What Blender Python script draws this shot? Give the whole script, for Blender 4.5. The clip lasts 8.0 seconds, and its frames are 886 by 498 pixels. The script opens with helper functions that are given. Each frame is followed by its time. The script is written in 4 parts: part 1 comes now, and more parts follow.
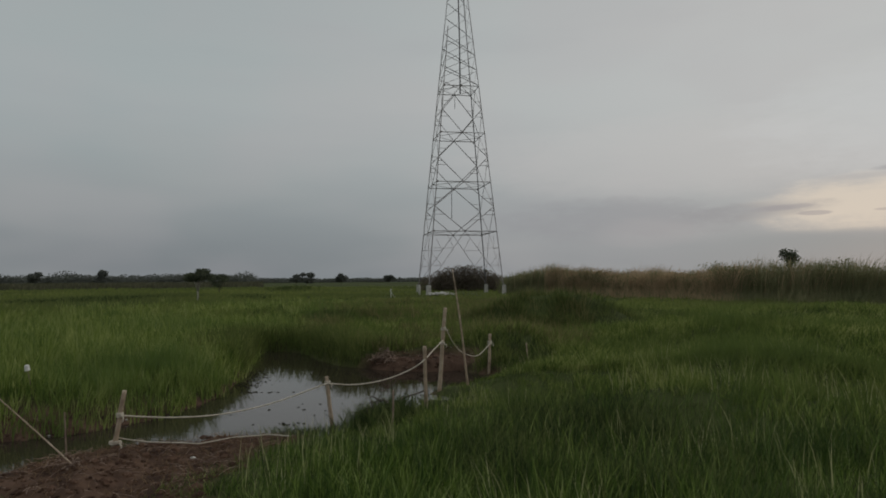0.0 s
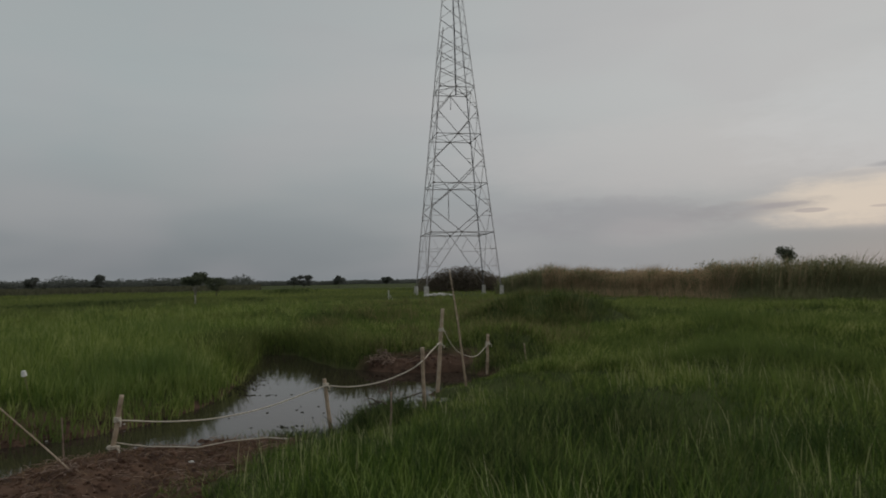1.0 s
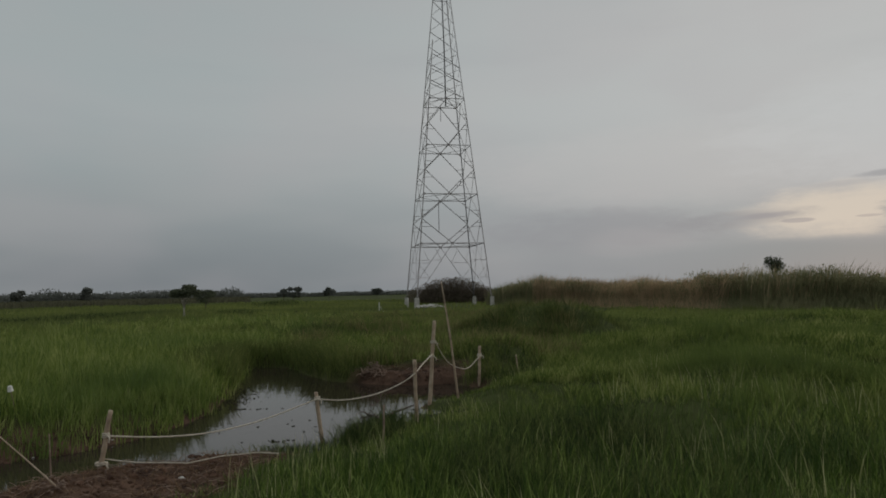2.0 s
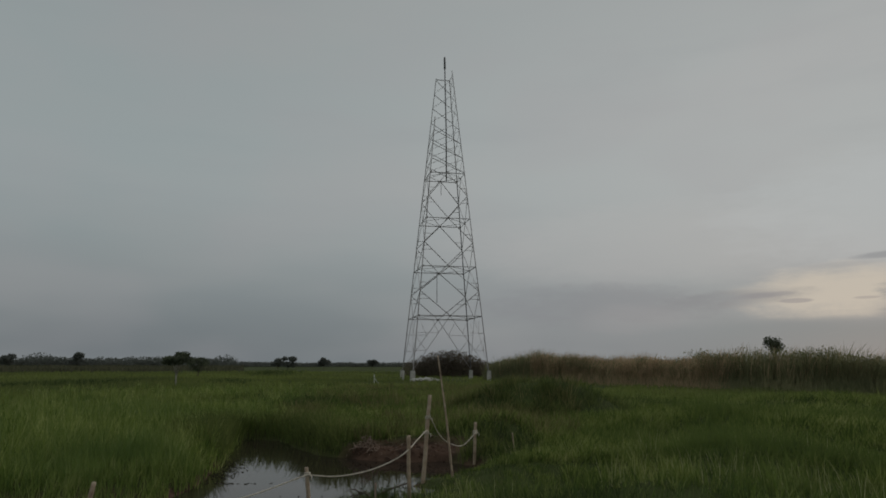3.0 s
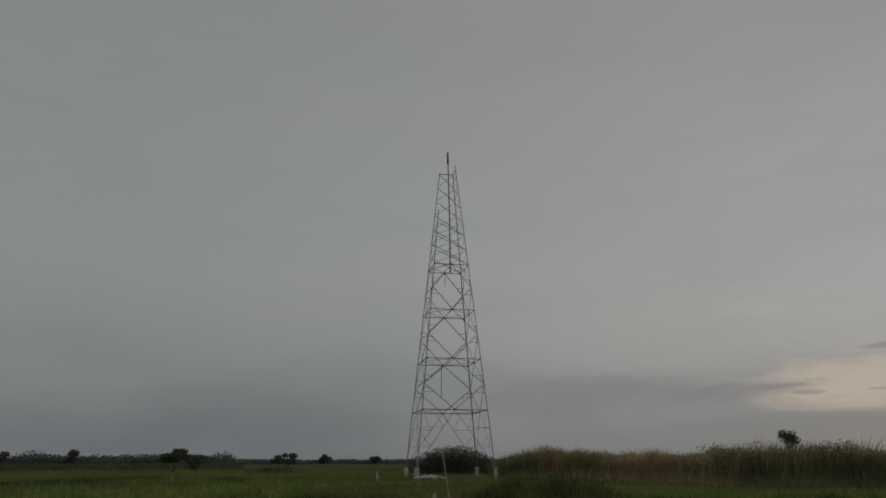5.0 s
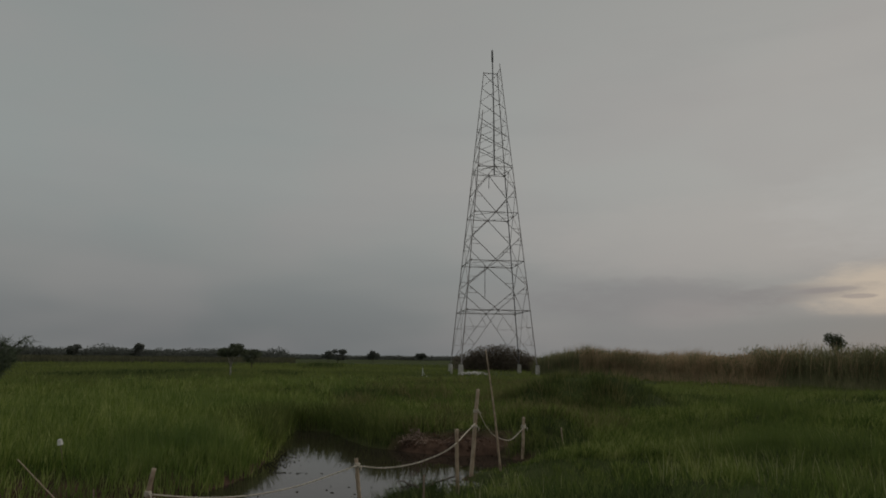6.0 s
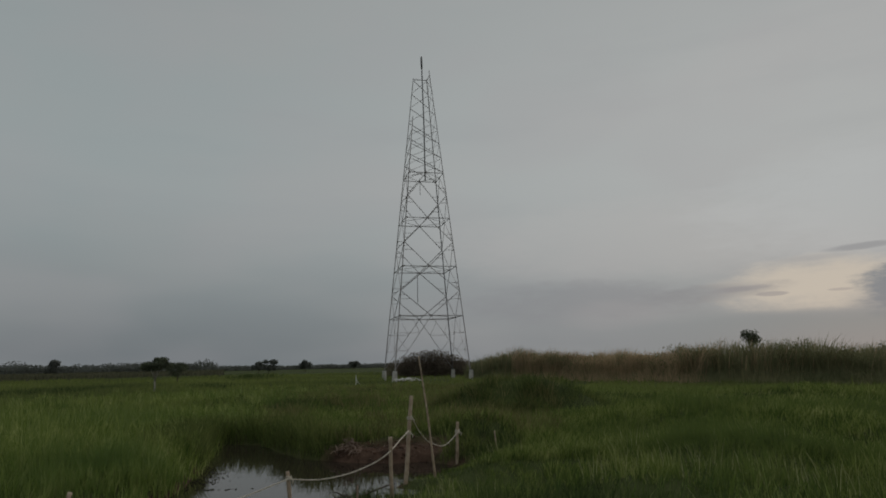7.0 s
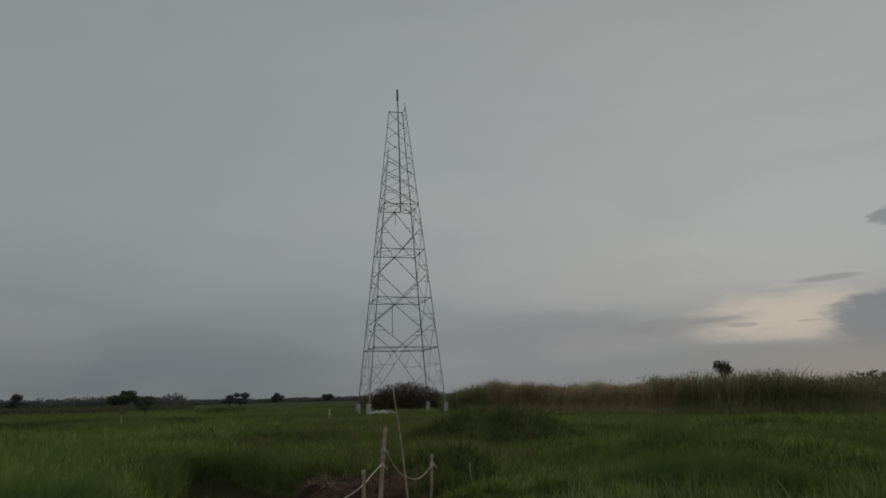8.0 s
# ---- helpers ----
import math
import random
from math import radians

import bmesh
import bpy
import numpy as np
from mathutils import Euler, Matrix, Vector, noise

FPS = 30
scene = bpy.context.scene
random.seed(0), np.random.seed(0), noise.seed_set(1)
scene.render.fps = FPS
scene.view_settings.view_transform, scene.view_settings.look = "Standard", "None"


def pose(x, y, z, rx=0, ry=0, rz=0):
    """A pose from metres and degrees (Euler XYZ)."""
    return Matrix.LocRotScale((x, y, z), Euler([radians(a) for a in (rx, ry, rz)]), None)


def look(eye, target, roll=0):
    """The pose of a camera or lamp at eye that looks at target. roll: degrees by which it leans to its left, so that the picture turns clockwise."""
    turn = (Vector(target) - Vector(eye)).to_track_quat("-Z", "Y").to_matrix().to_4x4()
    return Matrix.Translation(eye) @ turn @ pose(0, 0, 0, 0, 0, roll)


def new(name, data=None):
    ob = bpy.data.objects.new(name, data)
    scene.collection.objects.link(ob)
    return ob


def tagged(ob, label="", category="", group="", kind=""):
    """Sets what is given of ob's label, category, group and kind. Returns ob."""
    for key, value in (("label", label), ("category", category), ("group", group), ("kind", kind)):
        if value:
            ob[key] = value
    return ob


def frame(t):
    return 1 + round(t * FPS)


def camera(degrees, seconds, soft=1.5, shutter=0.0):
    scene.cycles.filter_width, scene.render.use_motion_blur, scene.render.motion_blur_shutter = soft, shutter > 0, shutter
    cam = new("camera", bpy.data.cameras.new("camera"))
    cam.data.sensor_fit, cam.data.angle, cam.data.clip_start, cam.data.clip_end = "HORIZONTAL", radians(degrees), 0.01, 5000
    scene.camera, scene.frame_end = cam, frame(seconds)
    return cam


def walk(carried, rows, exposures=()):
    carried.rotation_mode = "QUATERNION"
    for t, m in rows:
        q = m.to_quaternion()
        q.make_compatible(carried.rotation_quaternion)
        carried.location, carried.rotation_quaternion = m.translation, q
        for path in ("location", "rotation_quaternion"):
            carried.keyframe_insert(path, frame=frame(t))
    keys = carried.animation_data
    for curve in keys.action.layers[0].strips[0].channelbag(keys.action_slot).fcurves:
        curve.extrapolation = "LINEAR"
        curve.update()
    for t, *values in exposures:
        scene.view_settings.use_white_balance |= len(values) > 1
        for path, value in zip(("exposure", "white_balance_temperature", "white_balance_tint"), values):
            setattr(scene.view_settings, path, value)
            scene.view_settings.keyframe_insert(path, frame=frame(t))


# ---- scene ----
def aim(x, y, z, yaw, pitch, roll):
    """Camera pose: yaw to the left, pitch up, roll as look() takes it."""
    a, b = radians(yaw), radians(pitch)
    return look((x, y, z), (x - math.sin(a) * math.cos(b), y + math.cos(a) * math.cos(b), z + math.sin(b)), roll)


cam = camera(66.73, 8.0, soft=1.75, shutter=0.25)
walk(cam, [
    (0.0, aim(0.000, 0.000, 1.700, 0.00, 2.48, -0.35)),
    (0.2, aim(-0.011, 0.004, 1.682, 1.35, 2.25, -0.25)),
    (0.5, aim(-0.007, 0.003, 1.697, 3.90, 2.11, 0.26)),
    (0.8, aim(0.012, 0.011, 1.690, 1.07, 3.32, -0.41)),
    (1.0, aim(0.011, 0.000, 1.698, -0.22, 2.57, -0.96)),
    (1.2, aim(0.012, 0.000, 1.696, -2.17, 2.52, -1.38)),
    (2.3, aim(-0.022, 0.024, 1.721, -0.42, 5.06, -0.74)),
    (2.5, aim(-0.016, 0.027, 1.726, -0.54, 6.86, -0.01)),
    (3.0, aim(-0.016, -0.007, 1.726, -1.29, 9.64, 0.11)),
    (3.5, aim(-0.011, 0.003, 1.728, -1.17, 11.90, -0.17)),
    (4.0, aim(-0.005, -0.010, 1.737, -1.71, 14.03, 0.36)),
    (4.2, aim(-0.002, -0.023, 1.742, -1.29, 14.93, -0.10)),
    (5.3, aim(-0.016, -0.049, 1.719, -0.50, 17.62, -0.00)),
    (5.5, aim(-0.014, -0.049, 1.723, 1.85, 15.38, 0.52)),
    (5.8, aim(-0.010, -0.034, 1.709, 4.02, 11.18, 0.66)),
    (6.0, aim(-0.013, -0.010, 1.724, 2.84, 9.11, 0.67)),
    (6.3, aim(-0.004, -0.019, 1.706, 2.80, 7.31, 0.04)),
    (6.5, aim(0.011, 0.032, 1.757, 0.42, 6.55, 0.12)),
    (6.8, aim(0.011, -0.017, 1.725, -2.90, 7.90, -0.35)),
    (7.0, aim(0.007, 0.008, 1.733, -3.00, 9.59, -1.15)),
    (7.5, aim(0.015, 0.012, 1.722, -4.09, 10.65, -1.22)),
    (8.0, aim(0.013, 0.011, 1.708, -5.21, 12.20, -1.45)),
], exposures=[(0.0, 0.12, 6540, 12), (1.0, 0.12, 6560, 13), (2.5, 0.0, 6490, 11), (3.0, -0.15, 6450, 10), (3.5, -0.25, 6530, 11), (4.0, -0.32, 6600, 12), (5.5, -0.5, 6730, 11.5), (6.0, -0.3, 6850, 13), (6.5, -0.12, 6780, 11), (7.0, -0.15, 6500, 11), (8.0, -0.28, 6490, 10)])

# ---- sky and light ----
world = bpy.data.worlds.new("dusk_sky")
scene.world = world
world.use_nodes = True
wn, wl = world.node_tree.nodes, world.node_tree.links
wn.clear()


def wmath(op, a, b=None, c=None, clamp=False):
    n = wn.new("ShaderNodeMath")
    n.operation, n.use_clamp = op, clamp
    for i, v in enumerate((a, b, c)):
        if v is None:
            continue
        if isinstance(v, (int, float)):
            n.inputs[i].default_value = v
        else:
            wl.new(v, n.inputs[i])
    return n.outputs[0]


def wmix(fac, a, b):
    n = wn.new("ShaderNodeMix")
    n.data_type = "RGBA"
    for sock, v in ((n.inputs[0], fac), (n.inputs[6], a), (n.inputs[7], b)):
        if isinstance(v, (int, float)):
            sock.default_value = v
        elif isinstance(v, tuple):
            sock.default_value = (*v, 1)
        else:
            wl.new(v, sock)
    return n.outputs[2]


def wramp(value, lo, hi):
    n = wn.new("ShaderNodeMapRange")
    n.interpolation_type = "SMOOTHSTEP"
    n.inputs[1].default_value, n.inputs[2].default_value = lo, hi
    wl.new(value, n.inputs[0])
    return n.outputs[0]


coord = wn.new("ShaderNodeTexCoord")
split = wn.new("ShaderNodeSeparateXYZ")
wl.new(coord.outputs["Generated"], split.inputs[0])
dx, dy, dz = split.outputs
az = wmath("MULTIPLY", wmath("ARCTAN2", dx, dy), 57.2958)      # degrees to the right of the tower
el = wmath("MULTIPLY", wmath("ARCSINE", dz), 57.2958)


def wnoise(sx, sy, detail, rough, seed):
    comb = wn.new("ShaderNodeCombineXYZ")
    wl.new(wmath("MULTIPLY", az, sx), comb.inputs[0])
    wl.new(wmath("MULTIPLY", el, sy), comb.inputs[1])
    comb.inputs[2].default_value = seed
    n = wn.new("ShaderNodeTexNoise")
    n.inputs["Scale"].default_value, n.inputs["Detail"].default_value = 1.0, detail
    n.inputs["Roughness"].default_value = rough
    wl.new(comb.outputs[0], n.inputs["Vector"])
    return n.outputs[0]


sky = wn.new("ShaderNodeTexSky")
sky.sky_type, sky.sun_disc = "NISHITA", False
sky.sun_elevation, sky.sun_rotation = radians(3), radians(36)
# cloud deck: grey-blue, paler towards the afterglow on the right
right = wramp(az, -30.0, 34.0)
deck = wmix(right, (0.325, 0.370, 0.374), (0.455, 0.472, 0.464))
low = wmath("SUBTRACT", 1.0, wramp(el, -1.0, 15.0))
deck = wmix(wmath("MULTIPLY", low, 0.95), deck, wmix(right, (0.155, 0.178, 0.192), (0.232, 0.260, 0.272)))
deck = wmix(wmath("MULTIPLY", wramp(el, 14.0, 42.0), 0.5), deck, (0.285, 0.305, 0.305))
# soft pinkish veil in broad streaks
veil = wramp(wnoise(0.028, 0.11, 3.0, 0.5, 3.1), 0.42, 0.66)
deck = wmix(wmath("MULTIPLY", veil, 0.26), deck, wmix(right, (0.362, 0.370, 0.362), (0.487, 0.485, 0.472)))
streak = wramp(wnoise(0.05, 0.3, 5.0, 0.55, 8.4), 0.45, 0.75)
deck = wmix(wmath("MULTIPLY", streak, 0.08), deck, (0.24, 0.26, 0.285))
mottle = wramp(wnoise(0.07, 0.12, 2.0, 0.5, 21.0), 0.4, 0.62)
deck = wmix(wmath("MULTIPLY", mottle, 0.16), deck, (0.385, 0.365, 0.375))
edge = wmath("MULTIPLY", wmath("SUBTRACT", wnoise(0.16, 0.6, 6.0, 0.62, 1.7), 0.5), 2.2)


fray = wmath("MULTIPLY", wmath("SUBTRACT", wnoise(0.55, 1.7, 6.0, 0.65, 12.3), 0.5), 1.6)


def cloud(a0, e0, wa, we, lo, hi, ragged=1.0, slant=0.0):
    """An oval with a ragged rim round a direction, in degrees: 1 inside, 0 outside."""
    u = wmath("DIVIDE", wmath("SUBTRACT", az, a0), wa)
    e = wmath("SUBTRACT", el, wmath("MULTIPLY_ADD", wmath("SUBTRACT", az, a0), slant, e0))
    v = wmath("DIVIDE", e, we)
    r = wmath("ADD", wmath("MULTIPLY", u, u), wmath("MULTIPLY", v, v))
    return wramp(wmath("SUBTRACT", 1.0, wmath("ADD", r, wmath("MULTIPLY", wmath("ADD", edge, fray), ragged))), lo, hi)


def lay(fac, amount, colour):
    global deck
    deck = wmix(wmath("MULTIPLY", fac, amount), deck, colour)


# grey-violet cloud bank low behind the tower, the warm opening beside it, slate cloud at its end
lay(cloud(19.0, 9.5, 15.0, 3.2, -0.8, 1.0, 0.5), 0.35, (0.50, 0.49, 0.475))
lay(cloud(37.0, 11.0, 12.0, 4.5, -0.6, 1.0, 0.6), 0.5, (0.505, 0.530, 0.530))
lay(cloud(15.0, 4.8, 11.0, 1.8, -0.3, 0.9, 0.9), 0.55, (0.262, 0.270, 0.284))
lay(cloud(17.0, 3.6, 4.5, 1.3, -0.3, 1.0, 0.6), 0.35, (0.345, 0.34, 0.345))
glow = wmath("MULTIPLY", cloud(32.2, 5.2, 7.2, 2.0, -0.6, 1.0, 0.7), wramp(wmath("ADD", el, wmath("MULTIPLY", edge, 0.3)), 2.9, 3.6))
lay(glow, 0.95, (0.580, 0.530, 0.452))
lay(cloud(24.0, 5.0, 5.4, 0.7, -0.5, 1.0, 1.0, 0.05), 0.6, (0.268, 0.276, 0.288))
lay(cloud(26.6, 5.2, 2.4, 0.26, -0.4, 1.0, 0.7, 0.06), 0.6, (0.27, 0.27, 0.29))
lay(cloud(29.0, 4.7, 1.3, 0.2, 0.0, 0.6, 0.4), 0.6, (0.30, 0.29, 0.30))
lay(cloud(33.6, 4.75, 1.0, 0.12, 0.0, 0.6, 0.4), 0.5, (0.33, 0.31, 0.31))
lay(cloud(35.2, 7.75, 2.3, 0.24, -0.5, 1.0, 0.9, 0.04), 0.75, (0.29, 0.305, 0.32))
lay(cloud(32.0, 7.2, 2.6, 0.22, -0.6, 1.0, 0.9, 0.02), 0.35, (0.34, 0.35, 0.36))
lay(cloud(44.0, 4.9, 9.2, 2.8, -0.3, 0.3, 0.6, 0.08), 0.95, (0.205, 0.240, 0.272))
lay(wmath("MULTIPLY", wramp(az, 12.0, 32.0), wramp(wmath("MULTIPLY_ADD", edge, -0.5, wmath("MULTIPLY", el, -1.0)), -3.7, -2.4)), 0.8, (0.232, 0.268, 0.280))
lay(cloud(41.4, 11.9, 3.6, 1.1, 0.0, 0.4, 0.9, 0.05), 0.75, (0.235, 0.265, 0.29))
deck = wmix(wramp(el, 38.0, 80.0), deck, (0.60, 0.63, 0.64))
air = wn.new("ShaderNodeBackground")
air.inputs[1].default_value = 0.05
wl.new(sky.outputs[0], air.inputs[0])
clouds = wn.new("ShaderNodeBackground")
clouds.inputs[1].default_value = 1.0
wl.new(deck, clouds.inputs[0])
both = wn.new("ShaderNodeMixShader")
both.inputs[0].default_value = 0.97
wl.new(air.outputs[0], both.inputs[1])
wl.new(clouds.outputs[0], both.inputs[2])
wout = wn.new("ShaderNodeOutputWorld")
wl.new(both.outputs[0], wout.inputs[0])

sun = new("sun", bpy.data.lights.new("sun", "SUN"))
sun.data.energy, sun.data.angle, sun.data.color = 0.5, radians(35), (1.0, 0.9, 0.78)
sun.matrix_world = look((30, 40, 24), (0, 0, 0))


# ---- materials ----
def material(name, stops, scale=4.0, rough=0.9, metal=0.0, bump=0.3, island=0.0, detail=6.0, fine=30.0, patch=None, obj=0.0, leafy=0.0, sheen=0.15):
    """Colour from noise through stops of (position, rgb), a second broad noise for patches, fine bump, and variation by island or object."""
    m = bpy.data.materials.new(name)
    m.use_nodes = True
    n, l = m.node_tree.nodes, m.node_tree.links
    b = n["Principled BSDF"]
    b.inputs["Roughness"].default_value, b.inputs["Metallic"].default_value = rough, metal
    tc = n.new("ShaderNodeTexCoord")
    tex = n.new("ShaderNodeTexNoise")
    tex.inputs["Scale"].default_value, tex.inputs["Detail"].default_value = scale, detail
    l.new(tc.outputs["Object"], tex.inputs["Vector"])
    value = tex.outputs[0]
    for amount, socket in ((island, "island"), (obj, "object")):
        if amount:
            src = n.new("ShaderNodeNewGeometry").outputs["Random Per Island"] if socket == "island" else n.new("ShaderNodeObjectInfo").outputs["Random"]
            mad = n.new("ShaderNodeMath")
            mad.operation = "MULTIPLY_ADD"
            l.new(src, mad.inputs[0])
            mad.inputs[1].default_value = amount
            off = n.new("ShaderNodeMath")
            off.operation = "SUBTRACT"
            l.new(value, off.inputs[0])
            off.inputs[1].default_value = amount / 2
            l.new(off.outputs[0], mad.inputs[2])
            value = mad.outputs[0]
    ramp = n.new("ShaderNodeValToRGB")
    el_ = ramp.color_ramp.elements
    while len(el_) < len(stops):
        el_.new(0.5)
    for e, (p, c) in zip(el_, stops):
        e.position, e.color = p, (*c, 1)
    l.new(value, ramp.inputs[0])
    colour = ramp.outputs[0]
    if patch:
        pscale, prgb, plo, phi = patch
        pt = n.new("ShaderNodeTexNoise")
        pt.inputs["Scale"].default_value, pt.inputs["Detail"].default_value = pscale, 4.0
        l.new(tc.outputs["Object"], pt.inputs["Vector"])
        mr = n.new("ShaderNodeMapRange")
        mr.inputs[1].default_value, mr.inputs[2].default_value = plo, phi
        l.new(pt.outputs[0], mr.inputs[0])
        mx = n.new("ShaderNodeMix")
        mx.data_type = "RGBA"
        l.new(mr.outputs[0], mx.inputs[0])
        l.new(colour, mx.inputs[6])
        mx.inputs[7].default_value = (*prgb, 1)
        colour = mx.outputs[2]
    l.new(colour, b.inputs["Base Color"])
    if leafy:
        b.inputs["Specular IOR Level"].default_value = sheen
        tr = n.new("ShaderNodeBsdfTranslucent")
        l.new(colour, tr.inputs[0])
        ms = n.new("ShaderNodeMixShader")
        ms.inputs[0].default_value = leafy
        l.new(b.outputs[0], ms.inputs[1])
        l.new(tr.outputs[0], ms.inputs[2])
        l.new(ms.outputs[0], n["Material Output"].inputs[0])
    if bump:
        ft = n.new("ShaderNodeTexNoise")
        ft.inputs["Scale"].default_value, ft.inputs["Detail"].default_value = fine, 8.0
        l.new(tc.outputs["Object"], ft.inputs["Vector"])
        bp = n.new("ShaderNodeBump")
        bp.inputs["Strength"].default_value, bp.inputs["Distance"].default_value = bump, 0.5 / fine
        l.new(ft.outputs[0], bp.inputs["Height"])
        l.new(bp.outputs[0], b.inputs["Normal"])
    return m


STEEL = material("galvanised_steel", [(0.3, (0.23, 0.21, 0.208)), (0.7, (0.37, 0.345, 0.34))], 1.5, 0.6, 0.15, 0.1, obj=0.4)
STEEL_DARK = material("dark_steel", [(0.3, (0.06, 0.06, 0.065)), (0.7, (0.12, 0.12, 0.125))], 2.0, 0.6, 0.2, 0.1, obj=0.3)
CONCRETE = material("pale_concrete", [(0.3, (0.34, 0.33, 0.30)), (0.7, (0.50, 0.49, 0.45))], 5.0, 0.9, 0, 0.5, obj=0.2)
BAMBOO = material("weathered_bamboo", [(0.3, (0.24, 0.175, 0.12)), (0.55, (0.40, 0.31, 0.22)), (0.8, (0.52, 0.43, 0.33))], 9.0, 0.7, 0, 0.4, obj=0.25)
ROPE = material("pale_nylon_rope", [(0.3, (0.42, 0.37, 0.29)), (0.7, (0.60, 0.55, 0.46))], 30.0, 0.85, 0, 0.6, fine=120.0)
WHITE = material("white_plastic", [(0.3, (0.50, 0.50, 0.46)), (0.7, (0.68, 0.68, 0.64))], 12.0, 0.5, 0, 0.05)
BARK = material("bark", [(0.3, (0.05, 0.04, 0.03)), (0.7, (0.12, 0.1, 0.075))], 8.0, 0.95, 0, 0.8)
PALE_BARK = material("pale_bark", [(0.3, (0.25, 0.24, 0.2)), (0.7, (0.42, 0.4, 0.34))], 8.0, 0.9, 0, 0.6)
LEAF_DARK = material("dark_leaves", [(0.2, (0.060, 0.072, 0.048)), (0.8, (0.122, 0.138, 0.084))], 0.8, 0.8, 0, 0, island=0.5, leafy=0.25)
# far leaves paled and greyed: distance haze mixed into their colour
LEAF_HAZED = material("hazed_far_leaves", [(0.2, (0.108, 0.118, 0.106)), (0.8, (0.168, 0.180, 0.156))], 0.1, 0.9, 0, 0, island=0.3, leafy=0.3)
BUSH_LEAF = material("brown_green_scrub", [(0.2, (0.112, 0.094, 0.074)), (0.8, (0.165, 0.138, 0.104))], 0.5, 0.9, 0, 0, island=0.3, leafy=0.3)
SHRUB_LEAF = material("grey_green_fronds", [(0.2, (0.070, 0.092, 0.062)), (0.8, (0.150, 0.180, 0.112))], 0.8, 0.7, 0, 0, island=0.5, leafy=0.35)
SCRUB = material("dull_scrub", [(0.2, (0.078, 0.082, 0.052)), (0.8, (0.140, 0.136, 0.084))], 0.1, 0.85, 0, 0, island=0.5, leafy=0.35)
GRASS_NEAR = material("long_bank_grass", [(0.22, (0.026, 0.052, 0.011)), (0.46, (0.066, 0.118, 0.021)), (0.66, (0.155, 0.228, 0.046)), (0.88, (0.31, 0.38, 0.12))], 2.4, 0.5, 0, 0, island=0.6, patch=(0.5, (0.052, 0.090, 0.024), 0.5, 0.66), leafy=0.32, sheen=0.2)
GRASS_PALE = material("dry_grass_stalks", [(0.2, (0.27, 0.29, 0.11)), (0.8, (0.52, 0.50, 0.28))], 1.0, 0.7, 0, 0, island=0.5, leafy=0.25)
GRASS_FIELD = material("field_grass", [(0.2, (0.064, 0.110, 0.023)), (0.44, (0.152, 0.218, 0.043)), (0.62, (0.27, 0.328, 0.082)), (0.86, (0.46, 0.49, 0.19))], 1.7, 0.55, 0, 0, island=0.55, patch=(0.3, (0.120, 0.180, 0.045), 0.48, 0.64), leafy=0.35, sheen=0.2)
# far grass: green dulled in the colour to give distance haze
GRASS_HAZED = material("hazed_distant_grass", [(0.2, (0.120, 0.158, 0.044)), (0.5, (0.178, 0.218, 0.060)), (0.8, (0.24, 0.272, 0.090))], 0.12, 0.75, 0, 0, island=0.4, patch=(0.06, (0.110, 0.136, 0.048), 0.46, 0.62), leafy=0.45)
DEAD_GRASS = material("brown_dead_grass", [(0.2, (0.085, 0.050, 0.030)), (0.8, (0.24, 0.165, 0.095))], 2.0, 0.85, 0, 0, island=0.6, leafy=0.2)
GRASS_MID = material("rough_pasture_grass", [(0.2, (0.054, 0.089, 0.022)), (0.44, (0.122, 0.174, 0.039)), (0.62, (0.212, 0.258, 0.071)), (0.86, (0.37, 0.39, 0.15))], 1.4, 0.75, 0, 0, island=0.5, patch=(0.26, (0.112, 0.158, 0.042), 0.46, 0.64), leafy=0.45)
SEDGE = material("brownish_sedge", [(0.15, (0.090, 0.098, 0.036)), (0.5, (0.150, 0.152, 0.058)), (0.85, (0.26, 0.24, 0.105))], 0.9, 0.8, 0, 0, island=0.6, leafy=0.4)
SHORE_GRASS = material("shore_grass", [(0.2, (0.072, 0.100, 0.030)), (0.5, (0.118, 0.150, 0.044)), (0.8, (0.19, 0.215, 0.068))], 0.8, 0.75, 0, 0, island=0.5, leafy=0.4)
# dark grass of the mound; also used to paint shade in the bank's hollows
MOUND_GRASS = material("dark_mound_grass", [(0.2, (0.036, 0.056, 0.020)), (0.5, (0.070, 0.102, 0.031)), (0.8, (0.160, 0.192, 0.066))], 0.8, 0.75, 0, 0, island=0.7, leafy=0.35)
REED_DRY = material("dry_reeds", [(0.2, (0.32, 0.24, 0.15)), (0.8, (0.50, 0.375, 0.235))], 0.3, 0.8, 0, 0, island=0.4, leafy=0.45)
REED_GREEN = material("green_reeds", [(0.2, (0.120, 0.138, 0.068)), (0.8, (0.26, 0.25, 0.135))], 0.3, 0.8, 0, 0, island=0.4, leafy=0.45)
DEAD_WOOD = material("dead_roots", [(0.25, (0.12, 0.078, 0.058)), (0.75, (0.36, 0.27, 0.21))], 6.0, 0.95, 0, 0.5, island=0.3)
CLOD = material("brown_clods", [(0.25, (0.048, 0.028, 0.020)), (0.75, (0.12, 0.072, 0.050))], 9.0, 1.0, 0, 0.9, island=0.5)
CLOD.node_tree.nodes["Principled BSDF"].inputs["Specular IOR Level"].default_value = 0.1
WEED = material("wet_floating_weed", [(0.3, (0.022, 0.022, 0.014)), (0.7, (0.05, 0.05, 0.03))], 8.0, 0.7, 0, 0.3, island=0.3)
WEED.node_tree.nodes["Principled BSDF"].inputs["Specular IOR Level"].default_value = 0.0

